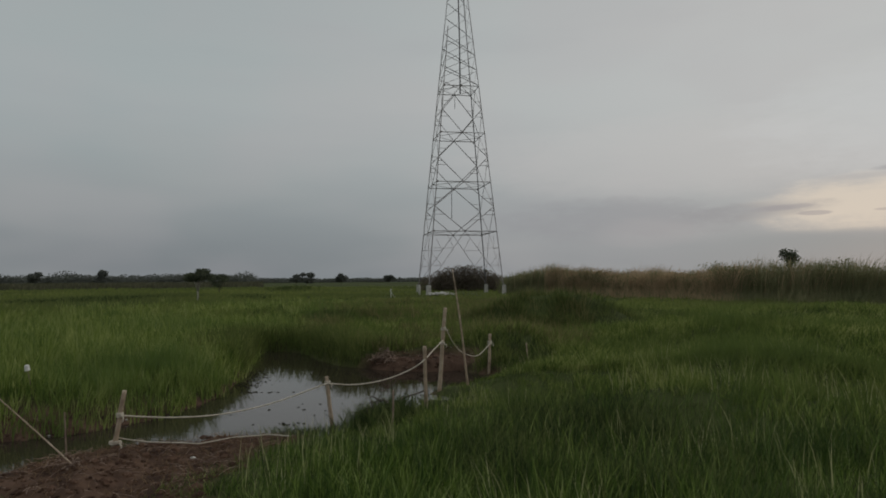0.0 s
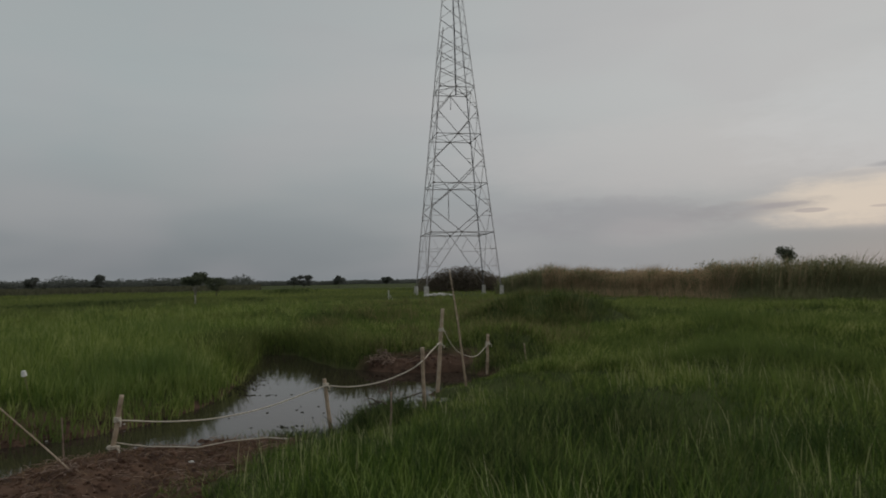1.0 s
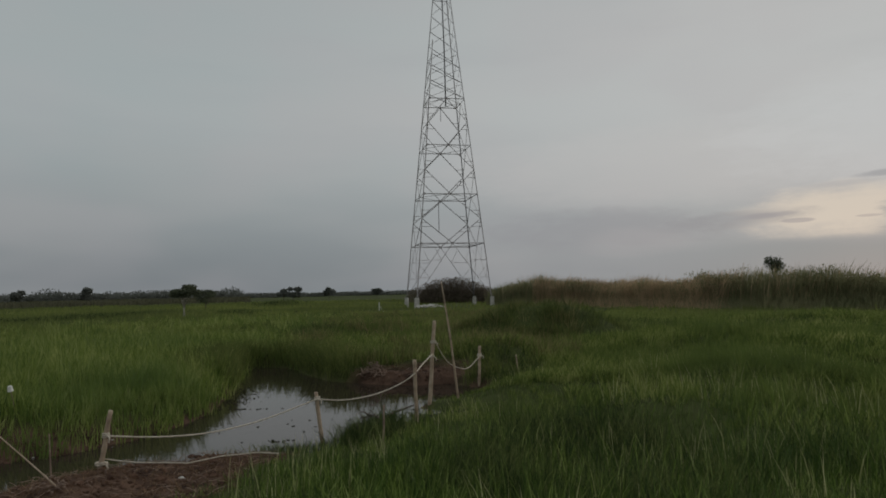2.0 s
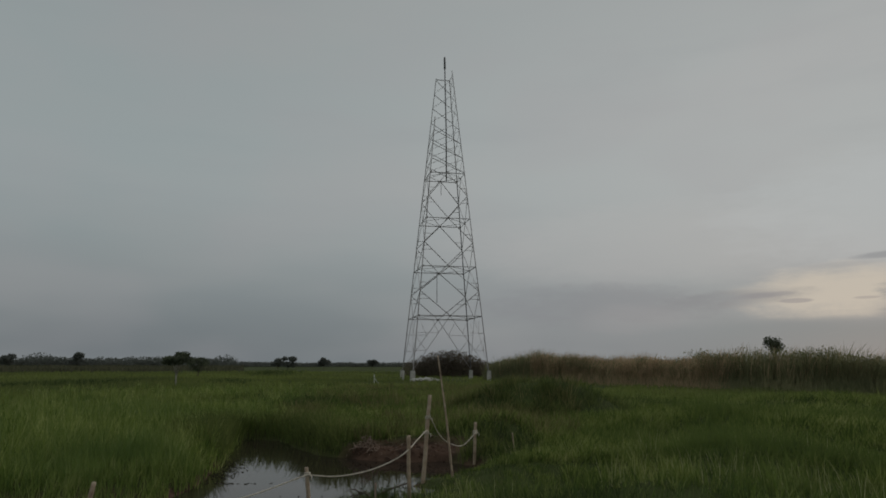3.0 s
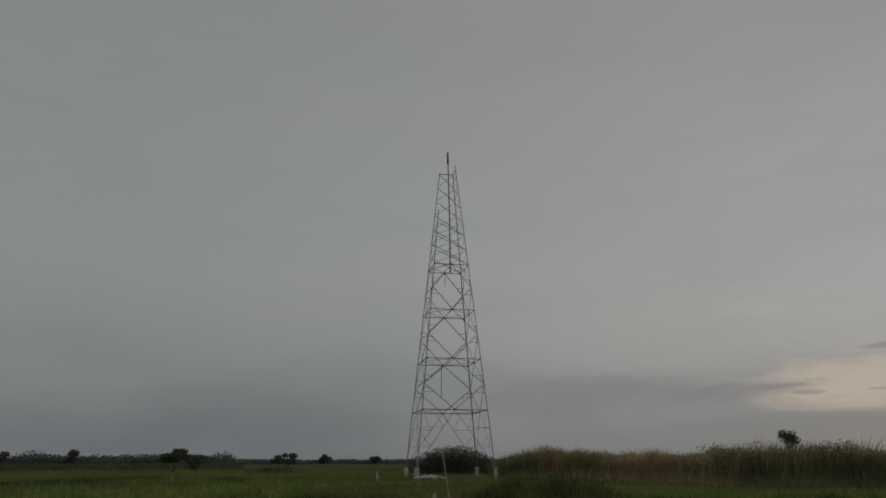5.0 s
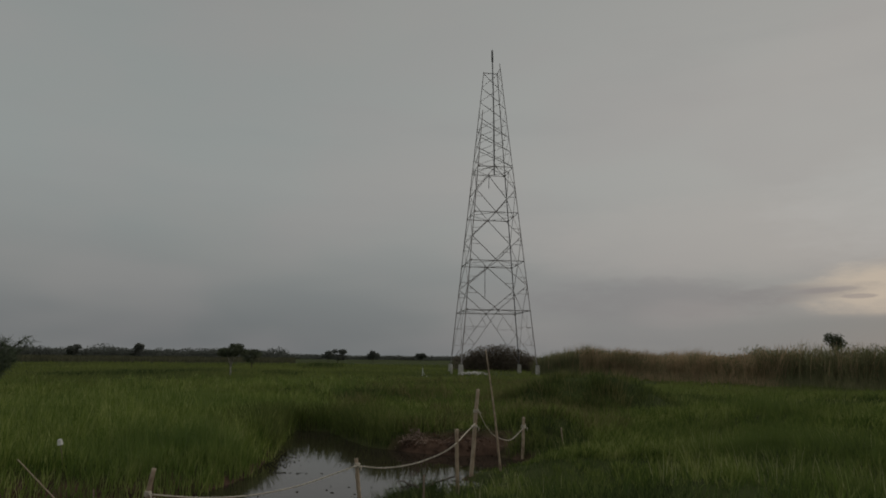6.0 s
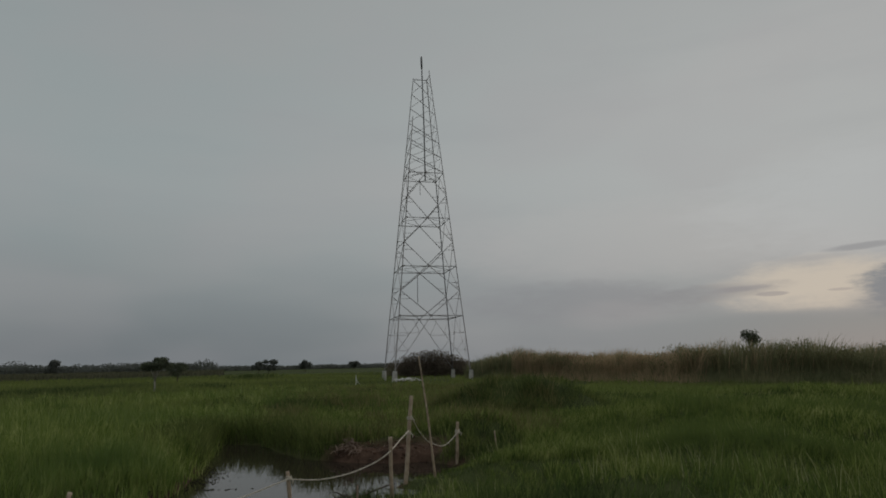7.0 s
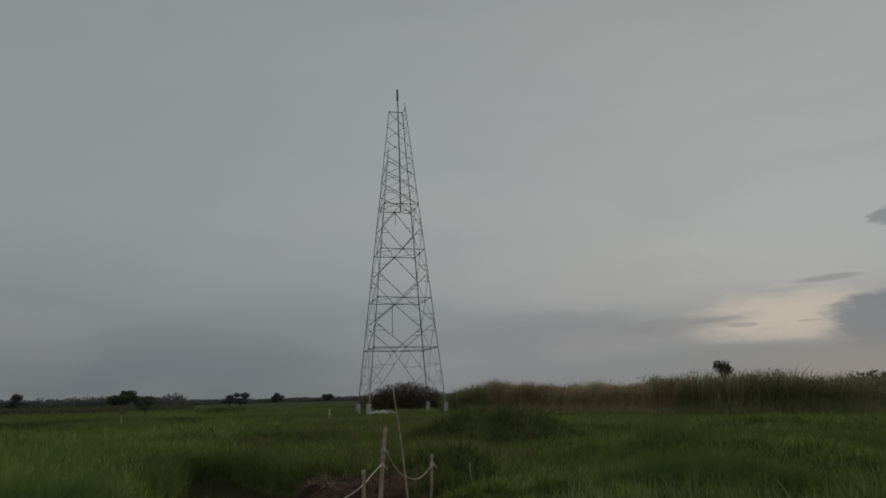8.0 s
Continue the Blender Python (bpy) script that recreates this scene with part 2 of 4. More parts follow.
GROUND = material("meadow_soil", [(0.3, (0.034, 0.044, 0.016)), (0.5, (0.050, 0.064, 0.021)), (0.7, (0.068, 0.082, 0.028))], 0.5, 0.95, 0, 0.6, fine=9.0, patch=(0.05, (0.058, 0.072, 0.03), 0.45, 0.7))
GROUND.node_tree.nodes["Principled BSDF"].inputs["Specular IOR Level"].default_value = 0.05
gn, gl = GROUND.node_tree.nodes, GROUND.node_tree.links
attr = gn.new("ShaderNodeAttribute")
attr.attribute_name = "mud"
mud_tex = gn.new("ShaderNodeTexNoise")
mud_tex.inputs["Scale"].default_value, mud_tex.inputs["Detail"].default_value = 3.2, 9.0
mud_tc = gn.new("ShaderNodeTexCoord")
gl.new(mud_tc.outputs["Object"], mud_tex.inputs["Vector"])
mud_ramp = gn.new("ShaderNodeValToRGB")
for e, (p, c) in zip(mud_ramp.color_ramp.elements, [(0.34, (0.032, 0.020, 0.015)), (0.7, (0.125, 0.079, 0.056))]):
    e.position, e.color = p, (*c, 1)
gl.new(mud_tex.outputs[0], mud_ramp.inputs[0])
gmix = gn.new("ShaderNodeMix")
gmix.data_type = "RGBA"
gbsdf = gn["Principled BSDF"]
gl.new(attr.outputs["Fac"], gmix.inputs[0])
gl.new(gbsdf.inputs["Base Color"].links[0].from_socket, gmix.inputs[6])
gl.new(mud_ramp.outputs[0], gmix.inputs[7])
gl.new(gmix.outputs[2], gbsdf.inputs["Base Color"])

WATER = bpy.data.materials.new("still_muddy_water")
WATER.use_nodes = True
n_, l_ = WATER.node_tree.nodes, WATER.node_tree.links
wb = n_["Principled BSDF"]
wb.inputs["Base Color"].default_value = (0.030, 0.024, 0.018, 1)
wb.inputs["Roughness"].default_value, wb.inputs["IOR"].default_value = 0.03, 1.30
rip = n_.new("ShaderNodeTexNoise")
rip.inputs["Scale"].default_value, rip.inputs["Detail"].default_value = 2.2, 3.0
rtc = n_.new("ShaderNodeTexCoord")
l_.new(rtc.outputs["Object"], rip.inputs["Vector"])
rb = n_.new("ShaderNodeBump")
rb.inputs["Strength"].default_value, rb.inputs["Distance"].default_value = 0.06, 0.05
l_.new(rip.outputs[0], rb.inputs["Height"])
l_.new(rb.outputs[0], wb.inputs["Normal"])


# ---- mesh helpers ----
def mesh_object(name, verts, faces, mat, parent=None, smooth=False):
    me = bpy.data.meshes.new(name)
    me.from_pydata([tuple(map(float, v)) for v in verts], [], [tuple(map(int, f)) for f in faces])
    me.materials.append(mat)
    if smooth:
        for p in me.polygons:
            p.use_smooth = True
    ob = new(name, me)
    if parent:
        ob.parent = parent
    return ob


def big_mesh(name, verts, loops, starts, totals, mat, smooth=False):
    """Fast mesh from arrays."""
    me = bpy.data.meshes.new(name)
    me.vertices.add(len(verts))
    me.vertices.foreach_set("co", np.asarray(verts, np.float32).ravel())
    me.loops.add(len(loops))
    me.loops.foreach_set("vertex_index", np.asarray(loops, np.int32))
    me.polygons.add(len(starts))
    me.polygons.foreach_set("loop_start", np.asarray(starts, np.int32))
    me.update(calc_edges=True)
    me.materials.append(mat)
    if smooth:
        me.polygons.foreach_set("use_smooth", np.ones(len(starts), bool))
    me.validate()
    return new(name, me)


def tube_data(pts, radii, sides=7):
    """Verts and faces of a tapered tube along pts."""
    pts = [Vector(p) for p in pts]
    verts, faces = [], []
    for i, p in enumerate(pts):
        d = (pts[min(i + 1, len(pts) - 1)] - pts[max(i - 1, 0)]).normalized()
        a = d.cross(Vector((0.31, 0.17, 0.93)) if abs(d.z) < 0.9 else Vector((1, 0.1, 0))).normalized()
        b = d.cross(a)
        r = radii[i] if isinstance(radii, (list, tuple)) else radii
        for k in range(sides):
            w = 2 * math.pi * k / sides
            verts.append(p + a * (r * math.cos(w)) + b * (r * math.sin(w)))
    for i in range(len(pts) - 1):
        for k in range(sides):
            k2 = (k + 1) % sides
            faces.append((i * sides + k, i * sides + k2, (i + 1) * sides + k2, (i + 1) * sides + k))
    faces.append(tuple(range(sides - 1, -1, -1)))
    faces.append(tuple((len(pts) - 1) * sides + k for k in range(sides)))
    return verts, faces


def tube(name, pts, radii, mat, parent=None, sides=7):
    return mesh_object(name, *tube_data(pts, radii, sides), mat, parent, True)


def join_data(chunks):
    verts, faces = [], []
    for v, f in chunks:
        o = len(verts)
        verts.extend(v)
        faces.extend(tuple(i + o for i in q) for q in f)
    return verts, faces


# ---- the lie of the land ----
WATER_Z = -0.35
POND = [(-14, 4.6), (-6.5, 5.3), (-4.75, 6.1), (-4.65, 7.1), (-4.1, 7.75), (-3.45, 8.65), (-3.0, 9.2), (-2.1, 9.1), (-1.35, 9.35), (-1.1, 10.5),
        (-0.45, 11.6), (-0.2, 12.5), (0.5, 13.0), (1.0, 14.1), (0.4, 14.9), (-0.7, 14.8), (-1.6, 15.3), (-2.5, 15.9), (-3.3, 17.3), (-4.0, 18.8), (-4.9, 19.2),
        (-4.9, 17.6), (-4.5, 16.0), (-4.05, 13.5), (-3.85, 11.8), (-4.1, 10.2), (-4.7, 9.2), (-5.4, 8.6), (-6.6, 8.1), (-14, 7.6)]


def pond_distance(x, y):
    """Distance to the water's edge, negative on the water."""
    x, y = np.asarray(x, float), np.asarray(y, float)
    best, inside = np.full(x.shape, 1e9), np.zeros(x.shape, bool)
    for (ax, ay), (bx, by) in zip(POND, POND[1:] + POND[:1]):
        ex, ey = bx - ax, by - ay
        t = np.clip(((x - ax) * ex + (y - ay) * ey) / (ex * ex + ey * ey), 0, 1)
        best = np.minimum(best, np.hypot(x - ax - t * ex, y - ay - t * ey))
        cross = (ay > y) != (by > y)
        xi = ax + (y - ay) / (by - ay if by != ay else 1e-9) * ex
        inside ^= cross & (x < xi)
    return np.where(inside, -best, best)


def waves(x, y, scale, seed):
    """Cheap smooth noise in -1..1 from a few sines."""
    r = np.random.RandomState(seed)
    out = 0
    for i in range(7):
        a, k, p = r.uniform(0, 6.28), scale * r.uniform(0.6, 2.2), r.uniform(0, 6.28)
        out = out + np.sin((x * np.cos(a) + y * np.sin(a)) * k + p)
    return out / 4.0


def bump_at(x, y, cx, cy, rx, ry, h, turn=0.0):
    c, s = math.cos(turn), math.sin(turn)
    u, v = ((x - cx) * c + (y - cy) * s) / rx, (-(x - cx) * s + (y - cy) * c) / ry
    return h * np.exp(-(u * u + v * v) ** 1.4)


def smooth(a, b, v):
    t = np.clip((v - a) / (b - a), 0, 1)
    return t * t * (3 - 2 * t)


def mud_mask(x, y):
    """1 on the bare dug bank, 0 on grass."""
    x, y = np.asarray(x, float), np.asarray(y, float)
    ragged = 0.35 * waves(x, y, 2.2, 5) + 0.15 * waves(x, y, 6.0, 6)
    near = smooth(0.35, -0.35, x + 1.9 + 0.8 * ragged) * smooth(9.8, 9.2, y) * smooth(0.6, 2.6, y + 2 * ragged)
    far = smooth(1.25, 0.55, np.hypot((x + 0.65) / 2.0, (y - 15.25) / 0.95) + 0.5 * ragged)
    strip = smooth(0.85, 0.35, pond_distance(x, y) + 0.5 * ragged) * smooth(-3.9, -4.5, x) * smooth(7.0, 7.5, y) * smooth(11.2, 10.2, y)
    return np.clip(near + far + strip, 0, 1)


def land(x, y):
    x, y = np.asarray(x, float), np.asarray(y, float)
    sd = pond_distance(x, y)
    r = np.hypot(x, y)
    h = 0.07 * waves(x, y, 0.5, 1) + 0.06 * waves(x, y, 1.5, 2)
    h = h * smooth(400, 60, r)
    mud = mud_mask(x, y)
    h = h * (1 - mud) + mud * (-0.10 + 0.05 * waves(x, y, 3.0, 3) + 0.03 * waves(x, y, 8.0, 4))
    h = h + bump_at(x, y, 3.45, 23.6, 2.35, 1.8, 1.0) + bump_at(x, y, 5.4, 22.8, 1.4, 1.2, 0.28) + bump_at(x, y, 1.6, 16.8, 1.3, 1.1, 0.42)
    for hx, hy, hr, hh in ((6.0, 12.0, 1.5, 0.22), (9.0, 15.5, 2.0, 0.28), (2.0, 7.4, 1.0, -0.3), (1.5, 14.5, 0.7, -0.16), (1.5, 10.6, 0.9, -0.2), (3.9, 9.2, 0.9, 0.14), (8.6, 12.6, 1.2, -0.2), (12.5, 20.0, 2.6, 0.34), (8.0, 8.6, 1.2, 0.18), (7.5, 19.0, 1.6, 0.26), (-2.5, 27.5, 3.0, 0.26), (-7.5, 33.0, 3.0, 0.22), (15.0, 27.0, 3.0, 0.35)):
        h = h + bump_at(x, y, hx, hy, hr * 1.3, hr, hh)
    near_side = smooth(13.2, 11.5, y) * smooth(-3.6, -3.0, x) * smooth(4.5, 2.0, x)
    steep = 0.6 - 0.49 * near_side + 0.9 * smooth(13.6, 14.6, y)
    bank = WATER_Z + np.where(sd > 0, steep * sd - 0.05 * np.exp(-sd * 3), 0.5 * sd - 0.05) + 0.05 * waves(x, y, 4.0, 7)
    k = 0.12
    low = -k * np.log(np.exp(-np.clip(h, -2, 2) / k) + np.exp(-np.clip(bank, -2, 2) / k))
    h = np.where(bank > 1.5, h, low)
    return np.maximum(h, -0.9)


def spaced(lo, hi, step, far, grow=1.16):
    a = list(np.arange(lo, hi + 1e-6, step))
    d, v = step, hi
    while v < far:
        d *= grow
        v += d
        a.append(v)
    d, v, pre = step, lo, []
    while v > -far:
        d *= grow
        v -= d
        pre.append(v)
    return np.array(pre[::-1] + a)


gx, gy = spaced(-8.0, 7.0, 0.13, 4000), spaced(3.0, 26.0, 0.14, 4000)
X, Y = np.meshgrid(gx, gy)
Z = land(X, Y)
verts = np.stack([X, Y, Z], -1).reshape(-1, 3)
nx, ny = len(gx), len(gy)
i0 = (np.arange(ny - 1)[:, None] * nx + np.arange(nx - 1)[None]).ravel()
loops = np.stack([i0, i0 + 1, i0 + nx + 1, i0 + nx], -1).ravel()
ground = big_mesh("ground", verts, loops, np.arange(len(i0)) * 4, None, GROUND, True)
mud_attr = ground.data.attributes.new("mud", "FLOAT", "POINT")
shore = (1 - 0.8 * smooth(14.2, 15.0, Y)) * smooth(0.3, 0.05, pond_distance(X, Y) + 0.12 * waves(X, Y, 5.0, 9))
mud_attr.data.foreach_set("value", np.maximum(mud_mask(X, Y), shore).astype(np.float32).ravel())
tagged(ground, "flat wet meadow with bare brown mud round the pond", "ground", kind="structure")

wp = [(-16, 3.5, WATER_Z), (3, 3.5, WATER_Z), (3, 24, WATER_Z), (-16, 24, WATER_Z)]
water = mesh_object("water", wp, [(0, 1, 2, 3)], WATER)
tagged(water, "still muddy pond water reflecting the grey sky", "water", kind="structure")


def ground_z(x, y):
    return float(land(np.array([x]), np.array([y]))[0])


# ---- grass ----
def blades(name, pts, height, width, lean, mat, label, levels=2, wind=(0.25, 0.0), category="grass"):
    """Curved tapering blades at pts (N x 2); height and width are arrays. One object of many blades."""
    n = len(pts)
    z = land(pts[:, 0], pts[:, 1]) - 0.03
    turn, tip = np.random.uniform(0, 2 * np.pi, n), np.random.uniform(0, 2 * np.pi, n)
    off = np.stack([np.cos(tip), np.sin(tip)], -1) * (lean * np.random.uniform(0.3, 1.4, n))[:, None] + np.asarray(wind)
    off = off * height[:, None]
    side = np.stack([np.cos(turn), np.sin(turn)], -1)
    out = []
    for k in range(levels + 1):
        f = k / (levels + 1)
        c = np.concatenate([pts + off * f ** 1.8, (z + height * f * (1 - 0.15 * f))[:, None]], 1)
        w = width * (1 - 0.55 * f) if k else width * 0.8
        s = np.concatenate([side * (w / 2)[:, None], np.zeros((n, 1))], 1)
        out += [c - s, c + s]
    out.append(np.concatenate([pts + off, (z + height * 0.87)[:, None]], 1))
    m = len(out)
    verts = np.stack(out, 1).reshape(-1, 3)
    base = (np.arange(n) * m)[:, None]
    quads = [[2 * k, 2 * k + 1, 2 * k + 3, 2 * k + 2] for k in range(levels)]
    pat = np.array(sum(quads, []) + [2 * levels, 2 * levels + 1, 2 * levels + 2])
    loops = (base + pat[None]).ravel()
    per = len(pat)
    starts = (np.arange(n)[:, None] * per + np.array([4 * k for k in range(levels + 1)])[None]).ravel()
    ob = big_mesh(name, verts, loops, starts, None, mat)
    return tagged(ob, label, category, kind="stuff")


def scatter(n, az0, az1, r0, r1, power=1.0):
    """Points in a wedge seen from the standpoint: degrees from +y, metres."""
    a = np.radians(np.random.uniform(az0, az1, n))
    r = r0 + (r1 - r0) * np.random.uniform(0, 1, n) ** power
    return np.stack([r * np.sin(a), r * np.cos(a)], -1)


def keep(pts, test):
    return pts[test]


def dry(pts, margin=0.25):
    return pond_distance(pts[:, 0], pts[:, 1]) + 0.12 * waves(pts[:, 0], pts[:, 1], 5.0, 11) > margin


def leftness(pts):
    """1 in the tall crop-like field across the water, 0 elsewhere."""
    x, y = pts[:, 0], pts[:, 1]
    edge = np.interp(y, [0, 8, 10, 14, 20, 30, 60, 120], [-14, -5.2, -3.3, -3.5, -4.4, -5.5, -7, -10])
    return smooth(0.5, -0.5, (x - edge + 0.6 * waves(x, y, 0.9, 21) + 0.02 * y * waves(x, y, 0.3, 22)) / (1 + smooth(14, 40, y) * 6)) * smooth(7.6, 8.4, y)


U = np.random.uniform


def tuft_grid(az0, az1, r0, r1, step):
    """Tuft centres on a shaken grid, within a wedge seen from the standpoint."""
    gx_, gy_ = np.meshgrid(np.arange(-r1, r1, step), np.arange(0, r1, step))
    q = np.stack([gx_.ravel(), gy_.ravel()], -1) + U(-0.48, 0.48, (gx_.size, 2)) * step
    a_, d_ = np.degrees(np.arctan2(q[:, 0], q[:, 1])), np.hypot(q[:, 0], q[:, 1])
    return q[(a_ > az0) & (a_ < az1) & (d_ > r0) & (d_ < r1)]


def tussocks(name, centres, per, radius, height, width, spread, mat, label, levels=2):
    """Grass in tufts: blades fan outwards from each centre; height is per tuft."""
    k = np.repeat(np.arange(len(centres)), per)
    n = len(k)
    w, q = U(0, 2 * np.pi, n), U(0, 1, n) ** 0.6
    pts = centres[k] + np.stack([np.cos(w), np.sin(w)], -1) * (q * radius)[:, None]
    out_ = np.stack([np.cos(w), np.sin(w)], -1) * (spread * q)[:, None]
    drift = U(-0.14, 0.14, (len(centres), 2))[k]
    ok = dry(pts, 0.05) & (mud_mask(pts[:, 0], pts[:, 1]) < U(0.1, 0.8, n))
    hh = height[k] * (1.1 - 0.35 * q) * U(0.45, 1.12, n)
    ww = (width[k] if isinstance(width, np.ndarray) else width) * U(0.6, 1.4, n)
    return blades(name, pts[ok], hh[ok], ww[ok], 0.22, mat, label, levels, (out_ + drift)[ok])


# long grass on the bank where the camera stands, in crowded tufts with hollows between
c = np.concatenate([tuft_grid(-22, 46, 2.6, 8.0, 0.17), tuft_grid(-22, 46, 8.0, 14.8, 0.29)])
swell = 0.5 + 0.42 * waves(c[:, 0], c[:, 1], 1.3, 31) + 0.3 * waves(c[:, 0], c[:, 1], 3.6, 30)
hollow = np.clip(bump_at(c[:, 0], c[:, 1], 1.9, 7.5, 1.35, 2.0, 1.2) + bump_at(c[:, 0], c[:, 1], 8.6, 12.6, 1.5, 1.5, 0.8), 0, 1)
ok = dry(c, 0.15) & (mud_mask(c[:, 0], c[:, 1]) < 0.6) & (leftness(c) < 0.3) & (U(0, 1, len(c)) < 0.55 + swell)
c, swell, hollow = c[ok], np.clip(swell[ok], 0, 1.2), hollow[ok]
ch = (0.20 + 0.30 * swell) * U(0.6, 1.5, len(c)) * np.interp(pond_distance(c[:, 0], c[:, 1]), [0.0, 0.8, 2.2, 4.0], [0.25, 0.38, 0.7, 1.0]) * (1 - 0.45 * hollow) * (1 - 0.6 * smooth(-1.0, -1.9, c[:, 0] + 0.3 * waves(c[:, 0], c[:, 1], 3.0, 27)))
# dark colour as shade in hollows and on the waterside bank; rest scattered
dark_tufts = (hollow > U(0.15, 0.6, len(c))) | (pond_distance(c[:, 0], c[:, 1]) < U(0.2, 1.9, len(c))) | (waves(c[:, 0], c[:, 1], 0.9, 29) + 0.3 * waves(c[:, 0], c[:, 1], 4.0, 28) > U(0.75, 1.3, len(c)))
near_ = np.hypot(c[:, 0], c[:, 1]) < 8.0
for sel, per, rad_, wd, mt, lab in ((near_ & ~dark_tufts, 26, 0.10, 0.009, GRASS_NEAR, "long green grass growing in tufts on the bank"), (~near_ & ~dark_tufts, 36, 0.15, 0.014, GRASS_MID, "long green grass in crowded tufts along the bank"), (dark_tufts, 26, 0.13, 0.011, MOUND_GRASS, "bank grass darkened for shade in hollows and by the water")):
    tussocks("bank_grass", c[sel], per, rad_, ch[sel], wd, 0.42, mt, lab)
p = scatter(34000, -22, 46, 2.6, 14.5, 1.3)
p = keep(p, dry(p, 0.1) & (mud_mask(p[:, 0], p[:, 1]) < U(0, 0.7, len(p))) & (leftness(p) < 0.3))
blades("low_grass", p, U(0.08, 0.24, len(p)) * np.interp(pond_distance(p[:, 0], p[:, 1]), [0, 1.5], [0.5, 1.0]), U(0.005, 0.010, len(p)), 0.5, GRASS_NEAR, "short green grass between the tufts", 1, (0.05, 0.0))
p = scatter(16000, 44, 336, 0.5, 12, 0.8)
p = np.concatenate([p, scatter(5000, -24, 46, 0.4, 2.8, 0.8)])
p = keep(p, dry(p, 0.1) & (mud_mask(p[:, 0], p[:, 1]) < U(0, 0.7, len(p))))
blades("low_grass", p, U(0.08, 0.3, len(p)), U(0.008, 0.016, len(p)), 0.5, GRASS_NEAR, "short trodden grass round the standpoint", 1, (0.05, 0.0))
p = scatter(3000, -16, 44, 2.8, 9.5, 1.0)
p = keep(p, dry(p, 0.6) & (mud_mask(p[:, 0], p[:, 1]) < 0.25) & (waves(p[:, 0], p[:, 1], 1.6, 38) > -0.7))
blades("broad_grass", p, U(0.30, 0.62, len(p)) * np.interp(pond_distance(p[:, 0], p[:, 1]), [0, 2, 4], [0.5, 0.8, 1.0]), U(0.006, 0.012, len(p)), 0.3, GRASS_NEAR, "broad bright blades standing out of the bank grass", 3, (0.03, 0.0))
p = scatter(2000, -18, 42, 3.6, 14, 0.95)
p = keep(p, dry(p, 0.3) & (mud_mask(p[:, 0], p[:, 1]) < 0.3) & (leftness(p) < 0.3) & (waves(p[:, 0], p[:, 1], 1.1, 37) > 0.1))
blades("dry_stalks", p, U(0.28, 0.66, len(p)) * np.interp(pond_distance(p[:, 0], p[:, 1]), [0, 2, 4], [0.5, 0.8, 1.0]), U(0.005, 0.010, len(p)), 0.22, GRASS_PALE, "pale dry stalks standing among the green grass", 2, (-0.06, 0.0))
# the bright field across the water
p = scatter(52000, -46, -3, 8.5, 36, 1.25)
p = keep(p, dry(p, -0.04) & (leftness(p) > U(0.2, 0.8, len(p))))
d = np.hypot(p[:, 0], p[:, 1])
blades("field_grass", p, U(0.2, 0.45, len(p)), U(0.010, 0.018, len(p)) * (0.6 + d / 18), 0.3, GRASS_FIELD, "bright green crop-like field grass standing dense", 1, (0.06, 0.0))
c = np.concatenate([tuft_grid(-46, -3, 8.5, 16, 0.25), tuft_grid(-46, -3, 16, 26, 0.36), tuft_grid(-46, -3, 26, 44, 0.6)])
c = keep(c, (pond_distance(c[:, 0], c[:, 1]) > 0.03) & (leftness(c) > U(0.3, 0.7, len(c))))
d = np.hypot(c[:, 0], c[:, 1])
ch = 0.62 * U(0.55, 1.35, len(c)) * (1 + 0.22 * waves(c[:, 0], c[:, 1], 2.0, 39) + 0.18 * waves(c[:, 0], c[:, 1], 0.7, 33)) * np.interp(pond_distance(c[:, 0], c[:, 1]), [0, 0.35, 1.2], [0.7, 0.9, 1.0])
for d0, d1, per, rad_ in ((0, 16, 26, 0.14), (16, 26, 26, 0.2), (26, 50, 26, 0.34)):
    g = (d >= d0) & (d < d1)
    tussocks("field_tufts", c[g], per, rad_, ch[g], 0.011 * (0.6 + d[g] / 18), 0.3, GRASS_FIELD, "tall uneven tufts of the green field grass", 1)
# rough pasture behind the pond and to the right
p = scatter(80000, -16, 46, 12.5, 40, 1.2)
p = keep(p, dry(p, 0.15) & (leftness(p) < 0.5) & (mud_mask(p[:, 0], p[:, 1]) < 0.4))
mound = bump_at(p[:, 0], p[:, 1], 3.8, 23.4, 3.3, 2.3, 1.0) + bump_at(p[:, 0], p[:, 1], 1.6, 14.9, 0.8, 1.3, 1.0)
on = mound > 0.35
d = np.hypot(p[:, 0], p[:, 1])
q = p[~on]


def waterside(v):
    """Grass stays short on the low ground by the water."""
    return np.where(v[:, 1] < 14.4, np.interp(pond_distance(v[:, 0], v[:, 1]), [0, 0.8, 2.2], [0.25, 0.45, 1.0]), 1.0)


blades("pasture_grass", q, waterside(q) * (0.27 + 0.13 * waves(q[:, 0], q[:, 1], 1.1, 35)) * U(0.6, 1.25, len(q)), U(0.012, 0.024, len(q)) * (0.6 + d[~on] / 18), 0.45, GRASS_MID, "rough green pasture grass in uneven tufts", 1, (0.1, 0.0))
c = np.concatenate([tuft_grid(-10, 46, 13, 22, 0.36), tuft_grid(-10, 46, 22, 38, 0.62)])
c = keep(c, dry(c, 0.4) & (leftness(c) < 0.4) & (bump_at(c[:, 0], c[:, 1], 3.8, 23.4, 3.3, 2.3, 1.0) < 0.3))
d = np.hypot(c[:, 0], c[:, 1])
ch = 0.42 * waterside(c) * U(0.5, 1.4, len(c)) * (1 + 0.45 * waves(c[:, 0], c[:, 1], 0.8, 36))
